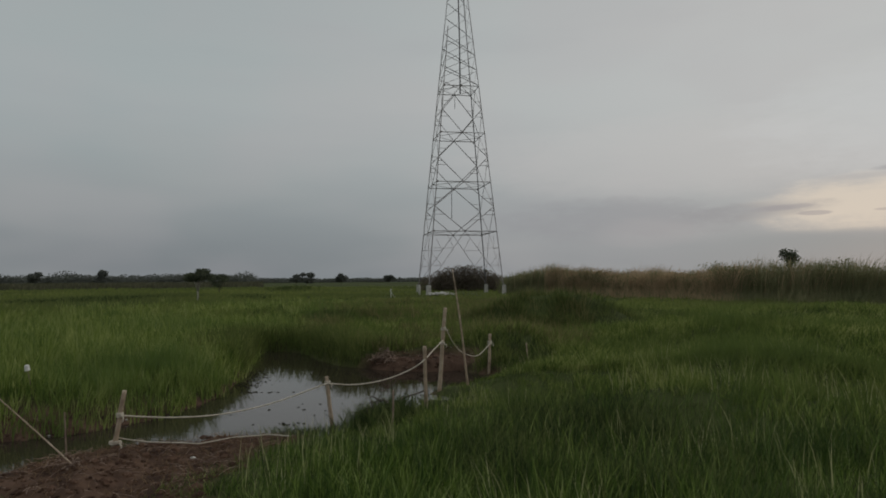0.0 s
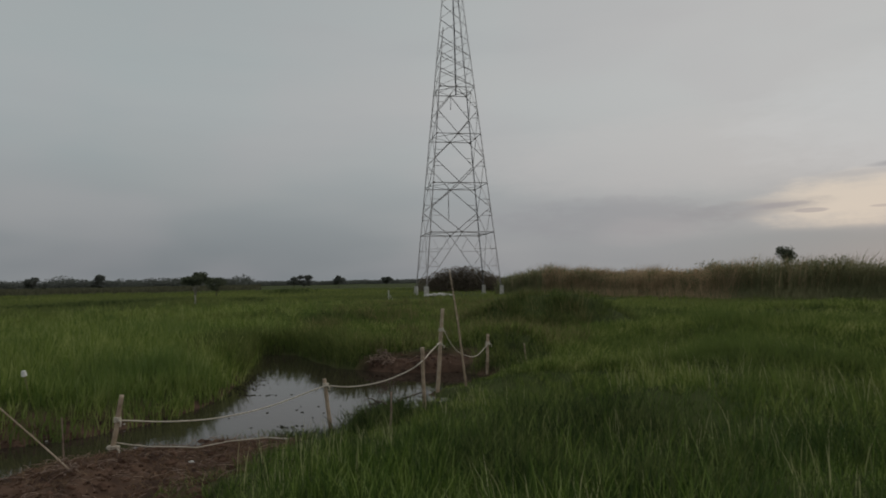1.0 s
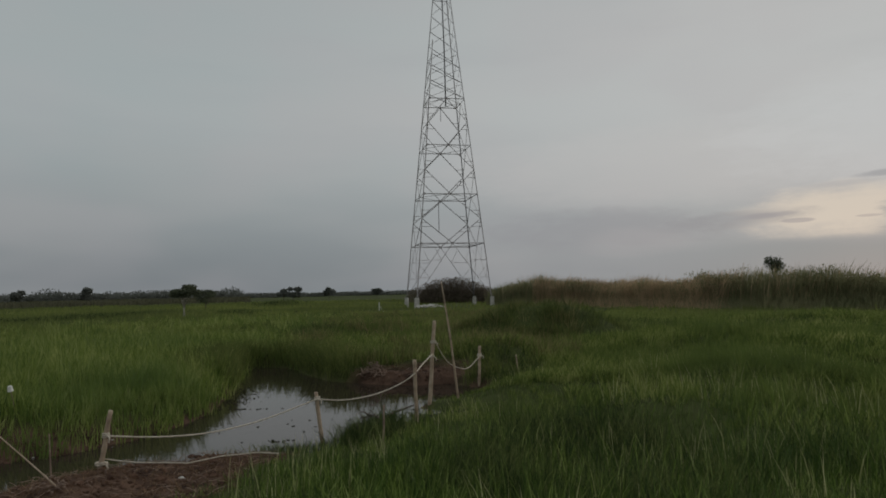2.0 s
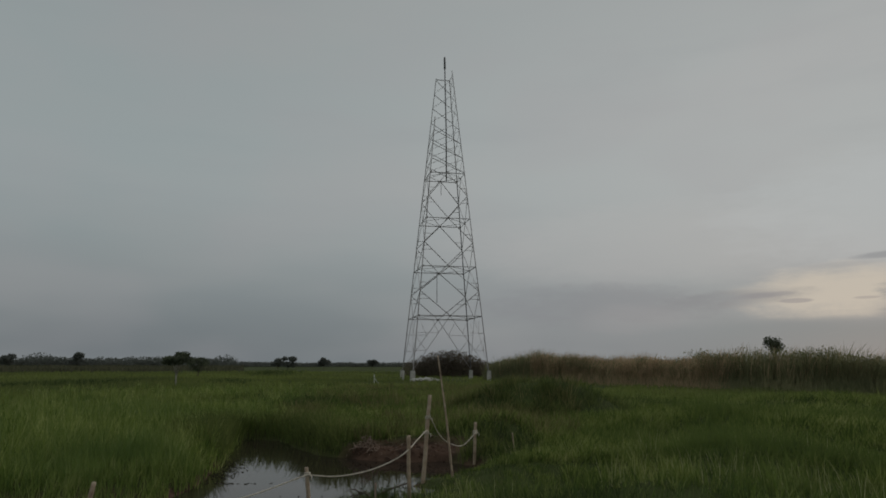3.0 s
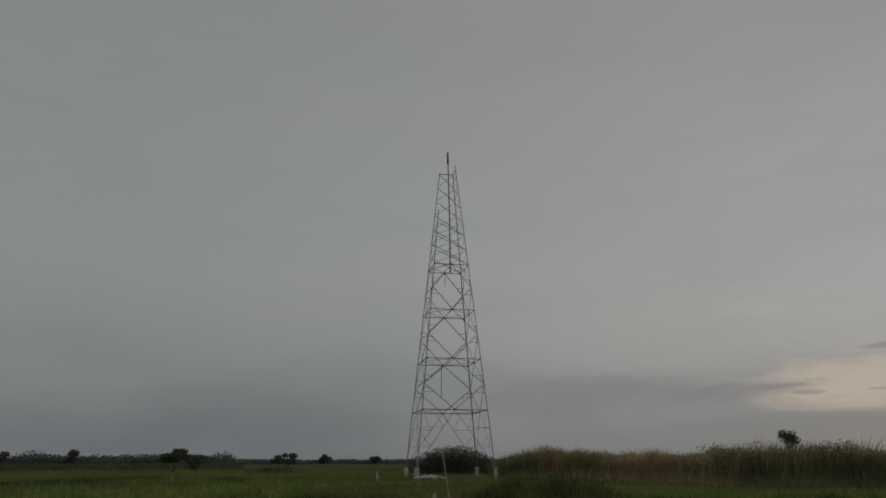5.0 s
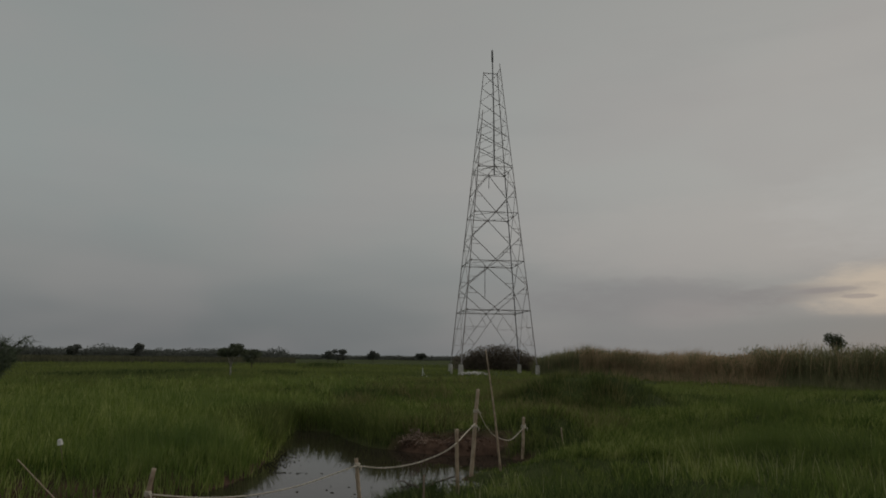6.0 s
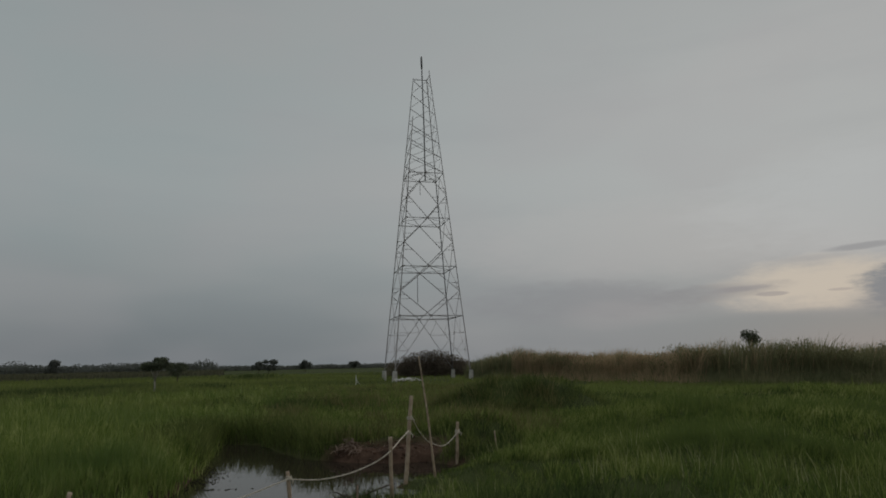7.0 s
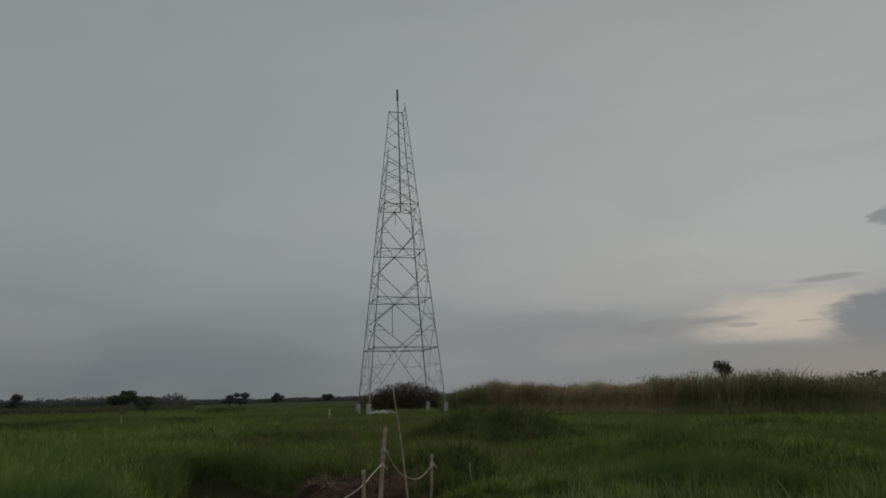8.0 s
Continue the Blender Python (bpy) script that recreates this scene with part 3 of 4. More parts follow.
for d0, d1, per, rad_ in ((0, 22, 26, 0.19), (22, 50, 24, 0.34)):
    g = (d >= d0) & (d < d1)
    tussocks("pasture_tufts", c[g], per, rad_, ch[g], 0.012 * (0.6 + d[g] / 18), 0.5, GRASS_MID, "uneven tufts standing out of the rough pasture", 1)
q = p[on]
out_ = np.stack([q[:, 0] - 3.6, q[:, 1] - 24.6], -1)
out_ = out_ / np.maximum(np.hypot(out_[:, 0], out_[:, 1]), 0.3)[:, None] * 0.35
blades("mound_grass", q, U(0.16, 0.42, len(q)) * (1 + 0.35 * waves(q[:, 0], q[:, 1], 3.0, 43)), U(0.012, 0.024, len(q)), 0.5, MOUND_GRASS, "dark drooping grass covering the mound", 2, out_)
c = np.stack([U(1.0, 6.5, 260), U(21.0, 24.5, 260)], -1)
c = keep(c, (bump_at(c[:, 0], c[:, 1], 3.7, 23.3, 2.9, 2.0, 1.0) > 0.3) & (waves(c[:, 0], c[:, 1], 2.2, 44) > 0.1))
tussocks("drooping_grass", c, 26, 0.22, U(0.3, 0.6, len(c)), 0.016, 1.0, SHORE_GRASS, "paler drooping tufts hanging down the mound")
p = np.stack([U(-7.0, 1.5, 26000), U(14.5, 25.0, 26000)], -1)
sd_ = pond_distance(p[:, 0], p[:, 1])
p = keep(p, (sd_ > 0.02) & (sd_ < 1.6 * U(0.2, 1.0, len(p))) & (mud_mask(p[:, 0], p[:, 1]) < 0.35))
blades("shore_grass", p, U(0.36, 0.72, len(p)), U(0.014, 0.028, len(p)), 0.45, SHORE_GRASS, "dark long grass overhanging the far shore", 2, (0.0, -0.2))
# brownish sedge in the wet ground behind the pond
c = scatter(2600, -16, 12, 15.5, 48, 1.1)
c = keep(c, dry(c, 0.5) & (mud_mask(c[:, 0], c[:, 1]) < 0.4) & (leftness(c) < 0.6) & (waves(c[:, 0], c[:, 1], 0.8, 45) + 0.4 * waves(c[:, 0], c[:, 1], 2.6, 46) > -0.15))
tussocks("sedge", c, 16, 0.28, U(0.3, 0.7, len(c)), 0.024, 0.55, SEDGE, "dull brownish sedge in the wet ground behind the pond")
# farther meadow
p = scatter(110000, -48, 48, 30, 130, 1.5)
p = keep(p, np.hypot(p[:, 0] - 1.7, p[:, 1] - 70) > 3)
d = np.hypot(p[:, 0], p[:, 1])
mix = U(0, 1, len(p)) < leftness(p)
lush = 1 + 0.4 * waves(p[:, 0], p[:, 1], 0.22, 47) + 0.3 * waves(p[:, 0], p[:, 1], 0.9, 48)
blades("far_field_grass", p[mix], lush[mix] * U(0.2, 0.5, mix.sum()), 0.03 + 0.0012 * d[mix], 0.4, GRASS_HAZED, "pale green field grass far off", 1, (0.1, 0.0))
blades("far_pasture_grass", p[~mix], lush[~mix] * U(0.12, 0.4, (~mix).sum()), 0.03 + 0.0012 * d[~mix], 0.45, GRASS_HAZED, "rough green pasture far off", 1, (0.1, 0.0))
p = scatter(16000, -46, -15, 145, 235, 0.9)
p = keep(p, waves(p[:, 0], p[:, 1], 0.06, 49) + 0.5 * waves(p[:, 0], p[:, 1], 0.2, 50) > -0.35)
blades("far_scrub", p, U(0.5, 1.5, len(p)), U(0.25, 0.5, len(p)), 0.4, SCRUB, "dull scrub in front of the far woodland", 1, (0.1, 0.0), "scrub")


# dark weeds; the last five, close by, paint the shade of hollows
for i, (a_, d_, w_, h_) in enumerate(((-26.5, 62, 2.6, 0.5), (-23.5, 66, 1.8, 0.45), (-31.0, 58, 1.6, 0.4), (-16.0, 60, 1.5, 0.5), (-9.5, 45, 2.2, 0.5), (-6.0, 36, 1.8, 0.45), (-13.0, 30, 1.6, 0.4), (-10.5, 26, 1.3, 0.45), (-2.5, 40, 2.0, 0.4), (-12.8, 100, 2.2, 0.9), (17.0, 30, 1.6, 0.4), (24.0, 24, 1.4, 0.35), (30.0, 27, 1.8, 0.4), (10.5, 8.6, 1.0, 0.34), (14.5, 8.0, 0.8, 0.32), (3.5, 6.6, 0.6, 0.3), (34.0, 7.5, 0.8, 0.34), (16.0, 5.6, 0.5, 0.32))):
    x0, y0 = d_ * math.sin(radians(a_)), d_ * math.cos(radians(a_))
    m_ = 900 if d_ > 12 else 1700
    q = np.stack([np.random.normal(x0, w_ * 0.6, m_), np.random.normal(y0, w_ * 0.8, m_)], -1)
    blades("weed_patch", q, U(0.5, 1.2, m_) * h_, U(0.02, 0.04, m_) * (0.6 + d_ / 40) * (1.0 if d_ > 12 else 0.5), 0.5, MOUND_GRASS, "darker patch of weeds, the near ones painting shade in hollows", 1, (0.05, 0.0))


# ---- reeds ----
REED_LINE = [(6, 72), (10.5, 62), (14, 56), (18, 51), (23, 43), (28, 38), (33, 36)]


def reed_points(n, t0, t1, depth):
    t = U(t0, t1, n)
    xs, ys = np.array(REED_LINE, float).T
    k = np.arange(len(xs))
    x, y = np.interp(t, k, xs), np.interp(t, k, ys)
    away = U(0, depth, n)
    r = np.hypot(x, y)
    return np.stack([x * (1 + away / r) + U(-0.8, 0.8, n), y * (1 + away / r)], -1), t


for nm, mat, t0, t1, cnt, lab in (("dry_reeds", REED_DRY, 0.9, 3.6, 12000, "tall brown dry reeds bending in a dense bed"), ("green_reeds", REED_GREEN, 0.1, 6.0, 20000, "tall dull green reeds in a dense bed")):
    p, t = reed_points(cnt, t0, t1, 5.0)
    if mat is REED_GREEN:
        sparse = (t < 1.1) | (t > 3.4) | (U(0, 1, cnt) < 0.4)
        p, t = p[sparse], t[sparse]
    cnt = len(p)
    h = np.interp(t, [0, 1, 1.6, 3, 4, 4.7, 5.2, 6], [2.6, 4.3, 3.4, 2.9, 3.9, 3.6, 2.6, 1.3]) * (0.84 + 0.18 * waves(p[:, 0], p[:, 1], 0.9, 41) + 0.09 * waves(p[:, 0], p[:, 1], 2.3, 42)) * U(0.6, 1.0, cnt)
    blades(nm, p, h, U(0.03, 0.065, cnt), 0.26, mat, lab, 3, (0.12, 0.0), "reeds")
p, t = reed_points(1500, 0.4, 6.0, 4.0)
h = np.interp(t, [0, 1, 1.6, 3, 4, 4.7, 5.2, 6], [2.8, 4.6, 3.7, 3.2, 4.2, 3.8, 2.8, 1.5]) * (0.84 + 0.18 * waves(p[:, 0], p[:, 1], 0.9, 41)) * U(0.72, 1.06, 1500)
blades("reed_plumes", p, h, U(0.03, 0.06, 1500), 0.22, REED_DRY, "feathery reed heads standing above the bed", 3, (0.16, 0.0), "reeds")


p, t = reed_points(18000, 0.1, 6.0, 1.0)
away = U(-3.0, 1.2, 18000)
r_ = np.hypot(p[:, 0], p[:, 1])
p = p * (1 + away / r_)[:, None]
fh, fw = U(0.4, 1.0, 18000) * np.interp(away, [-3.0, 1.2], [0.5, 2.5]), U(0.03, 0.06, 18000)
brown = (t > 0.9) & (t < 3.5) & (U(0, 1, 18000) < 0.6)
blades("reed_fringe", p[~brown], fh[~brown], fw[~brown], 0.4, REED_GREEN, "shorter leafy reeds along the front of the bed", 2, (0.1, 0.0), "reeds")
blades("dry_reed_fringe", p[brown], fh[brown], fw[brown], 0.4, REED_DRY, "shorter brown reeds along the front of the bed", 2, (0.1, 0.0), "reeds")

# ---- trees and bushes ----
def leaf_cloud(lumps, count, size, seed):
    """Many small leaf quads filling ellipsoid lumps (centre, radii), thin towards the rims."""
    r = np.random.RandomState(seed)
    share = np.array([a * b * c for _, (a, b, c) in lumps])
    pick = r.choice(len(lumps), count, p=share / share.sum())
    cen, rad = np.array([c for c, _ in lumps])[pick], np.array([q for _, q in lumps])[pick]
    d = r.normal(size=(count, 3))
    d /= np.linalg.norm(d, axis=1)[:, None]
    pos = cen + d * rad * (r.uniform(0.15, 1.0, count) ** 0.5)[:, None]
    a = r.normal(size=(count, 3))
    a /= np.linalg.norm(a, axis=1)[:, None]
    b = np.cross(a, r.normal(size=(count, 3)))
    b /= np.linalg.norm(b, axis=1)[:, None]
    s = size * r.uniform(0.5, 1.3, count)[:, None]
    verts = np.stack([pos - a * s, pos + b * s * 0.45, pos + a * s, pos - b * s * 0.45], 1).reshape(-1, 3)
    return verts


def quads_object(name, verts, mat):
    n = len(verts) // 4
    return big_mesh(name, verts, np.arange(4 * n), np.arange(n) * 4, None, mat)


# leafy heads thickening the tops of the reed bed, in uneven clumps
for nm, mt, cnt, t0, t1, seed_, lab in (("reed_leaves", REED_GREEN, 520, 0.3, 6.0, 71, "soft leafy tops of the green reed bed"), ("dry_reed_leaves", REED_DRY, 200, 0.9, 3.4, 72, "soft feathery tops of the dry reeds")):
    q, t = reed_points(cnt, t0, t1, 3.5)
    h = np.interp(t, [0, 1, 1.6, 3, 4, 4.7, 5.2, 6], [1.7, 3.2, 2.6, 2.2, 3.1, 2.7, 1.9, 1.1]) * (0.86 + 0.2 * waves(q[:, 0], q[:, 1], 0.9, 41)) * U(0.78, 1.0, cnt)
    g = land(q[:, 0], q[:, 1])
    heads = [((q[i, 0], q[i, 1], g[i] + h[i] - 0.35), (U(0.4, 0.75), U(0.4, 0.75), U(0.45, 0.8))) for i in range(cnt)]
    tagged(quads_object(nm, leaf_cloud(heads, cnt * 70, 0.075, seed_), mt), lab, "reeds", kind="stuff")


def tree(name, x, y, height, spread, label, seed, leaf=0.12, count=1500, trunk=0.3, mat=None, bark=None, category="tree", lumps=7, lift=0.72):
    r = random.Random(seed)
    base = new(name)
    base.location = (x, y, ground_z(x, y))
    tagged(base, label, category)
    bark = bark or BARK
    th = height * trunk
    rad = height * 0.028
    bend = [Vector((0.03 * height * r.uniform(-1, 1) * k / 3, 0.03 * height * r.uniform(-1, 1) * k / 3, -0.1 + (height * 0.62 + 0.1) * k / 3)) for k in range(4)]
    tube("trunk", bend, [rad, rad * 0.85, rad * 0.6, rad * 0.3], bark, base)
    balls = []
    for i in range(lumps):
        w = 2 * math.pi * i / lumps + r.uniform(-0.4, 0.4)
        d = spread * 0.5 * r.uniform(0.2, 0.72)
        c = Vector((d * math.cos(w), d * math.sin(w), th + (height - th) * r.uniform(0.25, 0.84)))
        start = Vector(bend[1]).lerp(Vector(bend[2]), r.uniform(0, 1))
        tube("limb", [start, start.lerp(c, 0.5) + Vector((0, 0, 0.04 * height)), c], [rad * 0.4, rad * 0.25, rad * 0.1], bark, base, 5)
        s = r.uniform(0.18, 0.3)
        balls.append((tuple(c), (spread * s, spread * s, (height - th) * s * lift)))
    crown = quads_object("crown", leaf_cloud(balls, count, leaf, seed), mat or LEAF_DARK)
    crown.parent = base
    return base


def polar(az_, r):
    return r * math.sin(radians(az_)), r * math.cos(radians(az_))


x, y = polar(27.3, 62)
tree("tree", x, y, 4.4, 1.75, "lone dark broadleaf tree behind the reeds", 11, 0.085, 1500, 0.58, lumps=13, lift=0.9)
x, y = polar(-20.0, 57)
tree("tree", x, y, 2.6, 2.3, "dark rounded tree with a pale trunk in the field", 12, 0.10, 2600, 0.56, bark=PALE_BARK, lumps=13, lift=0.8)
x, y = polar(-18.4, 84)
tree("tree", x, y, 2.5, 2.6, "lower dark tree beside the field tree", 13, 0.13, 1200, 0.2)
for a, d, h, w, s in ((-26.9, 190, 4.6, 4.2, 21), (-31.2, 190, 3.8, 3.8, 22), (-12.3, 170, 3.1, 3.4, 23), (-11.5, 175, 3.6, 4.2, 24), (-8.6, 190, 3.5, 4.4, 25), (-4.6, 230, 2.9, 4, 26)):
    x, y = polar(a, d)
    tree("tree", x, y, h, w, "small dark tree far off across the fields", s, 0.32, 1100, 0.08, LEAF_HAZED)
def frond_shrub(x, y, label, seed):
    """A shrub of arching stems set with narrow drooping leaflets, blown to one side."""
    r = random.Random(seed)
    base = new("shrub")
    base.location = (x, y, ground_z(x, y))
    tagged(base, label, "shrub")
    for i in range(48):
        w, ln = r.uniform(0, 6.28), r.uniform(1.3, 2.7)
        lean_ = Vector((0.45 + 0.5 * math.cos(w), 0.5 * math.sin(w), 0))
        pts_ = [Vector((0.4 * math.cos(w), 0.4 * math.sin(w), -0.1))]
        for k in range(1, 7):
            f = k / 6
            pts_.append(pts_[0] + lean_ * ln * 0.75 * f ** 1.5 + Vector((0, 0, 0.1 + ln * 1.16 * f * (1 - 0.25 * f))))
        tube("stem", pts_, [0.022 * (1 - 0.14 * k) for k in range(7)], BARK, base, 5)
        vs = []
        for k in range(150):
            f = r.uniform(0.15, 1.0) * 5.99
            a_ = pts_[int(f)].lerp(pts_[int(f) + 1], f % 1)
            d_ = Vector((r.gauss(0.35, 0.6), r.gauss(0, 0.6), r.gauss(0.15, 0.45))).normalized() * r.uniform(0.14, 0.4)
            s_ = d_.cross(Vector((r.gauss(0, 1), r.gauss(0, 1), 1))).normalized() * 0.014
            vs += [a_ - s_, a_ + s_, a_ + d_ + s_ * 0.2, a_ + d_ - s_ * 0.2]
        leaf_ = quads_object("frond", np.array([tuple(v) for v in vs]), SHRUB_LEAF)
        leaf_.parent = base
    return base


x, y = polar(-37.4, 30)
frond_shrub(x, y, "dark feathery shrub leaning at the edge of the field", 31)

bush = new("thicket")
bx, by = polar(1.7, 88)
bush.location = (bx, by, 0)
tagged(bush, "dark brown dome-shaped thicket behind the tower", "bush")
lump = [((-4.3 + 1.25 * i, 0.3 * math.sin(i * 2.1), 0.5 + 0.75 * math.sin(math.pi * (i + 1.3) / 9.5)), (1.6, 1.6, 0.8 + 1.45 * math.sin(math.pi * (i + 1.1) / 9.2))) for i in range(8)]
crown = quads_object("crown", leaf_cloud(lump, 22000, 0.115, 5), BUSH_LEAF)
crown.parent = bush
for i in range(6):
    tube("stem", [(-2.4 + i, 0, -0.1), (-2.5 + i + 0.2 * math.sin(i), 0.1, 0.8), (-2.3 + i, 0, 1.6)], [0.06, 0.05, 0.03], BARK, bush, 5)


def treeline(name, az0, az1, r, h0, h1, n, label, seed, size=0.42):
    rr = random.Random(seed)
    lumps = []
    for i in range(n):
        a = az0 + (az1 - az0) * (i + rr.uniform(0, 1)) / n
        d = r * rr.uniform(0.96, 1.06)
        h = rr.uniform(h0, h1) * (1.0 + 0.25 * (rr.random() < 0.1))
        x_, y_ = polar(a, d)
        lumps.append(((x_, y_, h * 0.45), (rr.uniform(3.5, 7.0), 2.5, h * 0.58)))
    return tagged(quads_object(name, leaf_cloud(lumps, n * 330, size, seed), LEAF_HAZED), label, "trees", kind="stuff")


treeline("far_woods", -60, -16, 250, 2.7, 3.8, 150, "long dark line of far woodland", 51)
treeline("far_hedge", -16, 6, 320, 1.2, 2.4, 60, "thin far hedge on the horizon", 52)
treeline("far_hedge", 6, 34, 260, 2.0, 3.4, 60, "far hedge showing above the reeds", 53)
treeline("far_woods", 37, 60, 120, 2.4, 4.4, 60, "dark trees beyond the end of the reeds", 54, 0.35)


# ---- lattice tower ----
TX, TY, TURN = 1.66, 70.1, radians(9.85)
LEVELS = [6.38, 11.4, 16.5, 21.45]
FOOT_Z, TOP_Z = 1.02, 32.6


def half(z):
    return 0.5 * (7.5 + (1.6 - 7.5) * (z - FOOT_Z) / (TOP_Z - FOOT_Z))


def corner(i, z):
    """Corner i (0 near left, 1 near right, 2 far right, 3 far left) at height z, in the tower's own axes."""
    s = half(z)
    return Vector(((-s, s, s, -s)[i], (-s, -s, s, s)[i], z))


def angle_bar(name, a, b, size, mat, parent, inward=None):
    """Rolled steel angle from a to b."""
    a, b = Vector(a), Vector(b)
    d = (b - a).normalized()
    mid = (a + b) / 2
    u = Vector((-mid.x, -mid.y, 0)) if inward is None else Vector(inward)
    u = (u - d * u.dot(d)).normalized()
    v = d.cross(u)
    u, v = (u + v).normalized(), (u - v).normalized()
    t = size * 0.14
    prof = [(0, 0), (size, 0), (size, t), (t, t), (t, size), (0, size)]
    verts = [p + u * (q[0] - size / 3) + v * (q[1] - size / 3) for p in (a, b) for q in prof]
    faces = [(k, (k + 1) % 6, 6 + (k + 1) % 6, 6 + k) for k in range(6)] + [(5, 4, 3, 2, 1, 0), (6, 7, 8, 9, 10, 11)]
    return mesh_object(name, verts, faces, mat, parent)


tower = new("lattice_tower")
tower.location = (TX, TY, 0)
tower.rotation_euler = (0, 0, TURN)
tagged(tower, "unfinished galvanised steel lattice tower on four concrete piers", "tower")
LEG_TOPS = [27.8, 33.4, 33.0, 33.0]
for i in range(4):
    zs = [FOOT_Z - 0.15, *LEVELS, LEG_TOPS[i]]
    for a, b in zip(zs, zs[1:]):
        # far right leg is darker up to the top level
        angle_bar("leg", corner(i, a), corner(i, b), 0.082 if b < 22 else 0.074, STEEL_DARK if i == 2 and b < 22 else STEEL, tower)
for i in range(4):
    j = (i + 1) % 4

    def on(z, f, i=i, j=j):
        return corner(i, z).lerp(corner(j, z), f)

    for k, z in enumerate(LEVELS):
        # horizontals of the right face are darker
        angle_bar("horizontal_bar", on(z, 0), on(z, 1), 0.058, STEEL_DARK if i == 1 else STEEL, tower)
    for k in range(3):
        z0, z1 = LEVELS[k], LEVELS[k + 1]
        zm = (z0 + z1) / 2
        for f in (0, 1):
            angle_bar("diagonal_bar", on(z0, 0.5), on(zm, f), 0.052, STEEL, tower)
            angle_bar("diagonal_bar", on(zm, f), on(z1, 0.5), 0.052, STEEL, tower)
            # light redundant members between diagonal and leg
            for g in (0.33, 0.66):
                a = on(z0, 0.5).lerp(on(zm, f), 1 - g / 2)
                angle_bar("brace", a, on(a.z, f), 0.032, STEEL, tower)
                a = on(zm, f).lerp(on(z1, 0.5), g / 2)
                angle_bar("brace", a, on(a.z, f), 0.032, STEEL, tower)
    # splayed bottom panel with hip bracing
    z0, z1 = FOOT_Z, LEVELS[0]
    for f, s in ((0, 1), (1, -1)):
        foot, node = on(z0 + 0.1, f), on(z1, 0.5)
        angle_bar("diagonal_bar", foot, node, 0.038, STEEL, tower)
        for g, drop in ((0.35, 0.0), (0.68, 0.0)):
            a = foot.lerp(node, g)
            angle_bar("brace", a, on(a.z, f), 0.027, STEEL, tower)
            angle_bar("brace", a, on(min(a.z + 1.3, z1), f if g < 0.5 else f + s * 0.22), 0.027, STEEL, tower)
    # upper body: parallel single diagonals
    top = min(LEG_TOPS[i], LEG_TOPS[j]) - 0.15
    z = LEVELS[3]
    k = 0
    while z + 1.55 < top:
        lo, hi = (1, 0) if i in (0, 2) else (0, 1)
        if i == 2:
            lo, hi = 0, 1
        angle_bar("diagonal_bar", on(z + 0.1, lo), on(z + 1.6, hi), 0.05, STEEL, tower)
        angle_bar("brace", on(z + 1.6, lo), on(z + 0.1, hi), 0.03, STEEL, tower)
        z += 1.62
        k += 1
    if top > 30:
        angle_bar("horizontal_bar", on(top, 0), on(top, 1), 0.065, STEEL, tower)
# gusset plates where the bars meet
for z in LEVELS:
    for i in range(4):
        a, b = corner(i, z), corner((i + 1) % 4, z)
        along = (b - a).normalized()
        out_n = Vector((along.y, -along.x, 0)) * 0.012
        for at, wide in ((a + along * 0.12, 0.09), ((a + b) / 2, 0.13)):
            ring = [at + along * u + Vector((0, 0, v)) for u, v in ((-wide, -0.05), (-wide * 0.5, -0.1), (wide * 0.5, -0.1), (wide, -0.05), (wide, 0.05), (wide * 0.5, 0.1), (-wide * 0.5, 0.1), (-wide, 0.05))]
            mesh_object("gusset_plate", [v + out_n for v in ring] + [v - out_n for v in ring], [tuple(range(8)), tuple(range(15, 7, -1))] + [(k, 8 + k, 8 + (k + 1) % 8, (k + 1) % 8) for k in range(8)], STEEL, tower)
# plan bracing at each level
for z in LEVELS:
    m = [corner(i, z).lerp(corner((i + 1) % 4, z), 0.5) for i in range(4)]
    for i in range(4):
        angle_bar("plan_brace", m[i], m[(i + 1) % 4], 0.045, STEEL, tower, (0, 0, 1))
tube("gin_pole", [(0.22, -0.2, 21.0), (0.18, -0.2, 27), (0.02, -0.2, 34.0)], [0.07, 0.07, 0.065], STEEL_DARK, tower, 8)
tube("gin_pole_head", [(0.02, -0.2, 33.8), (0.0, -0.2, 35.0), (0.0, -0.2, 35.2)], [0.11, 0.11, 0.05], STEEL_DARK, tower, 8)
tube("hoisting_rope", [(-0.25, 0.4, 21.4), (-0.25, 0.4, 19.6)], 0.03, STEEL_DARK, tower, 5)
tube("hoisting_rope", [(-0.55, 1.0, 11.3), (-0.55, 1.0, 8.0)], 0.035, STEEL_DARK, tower, 5)
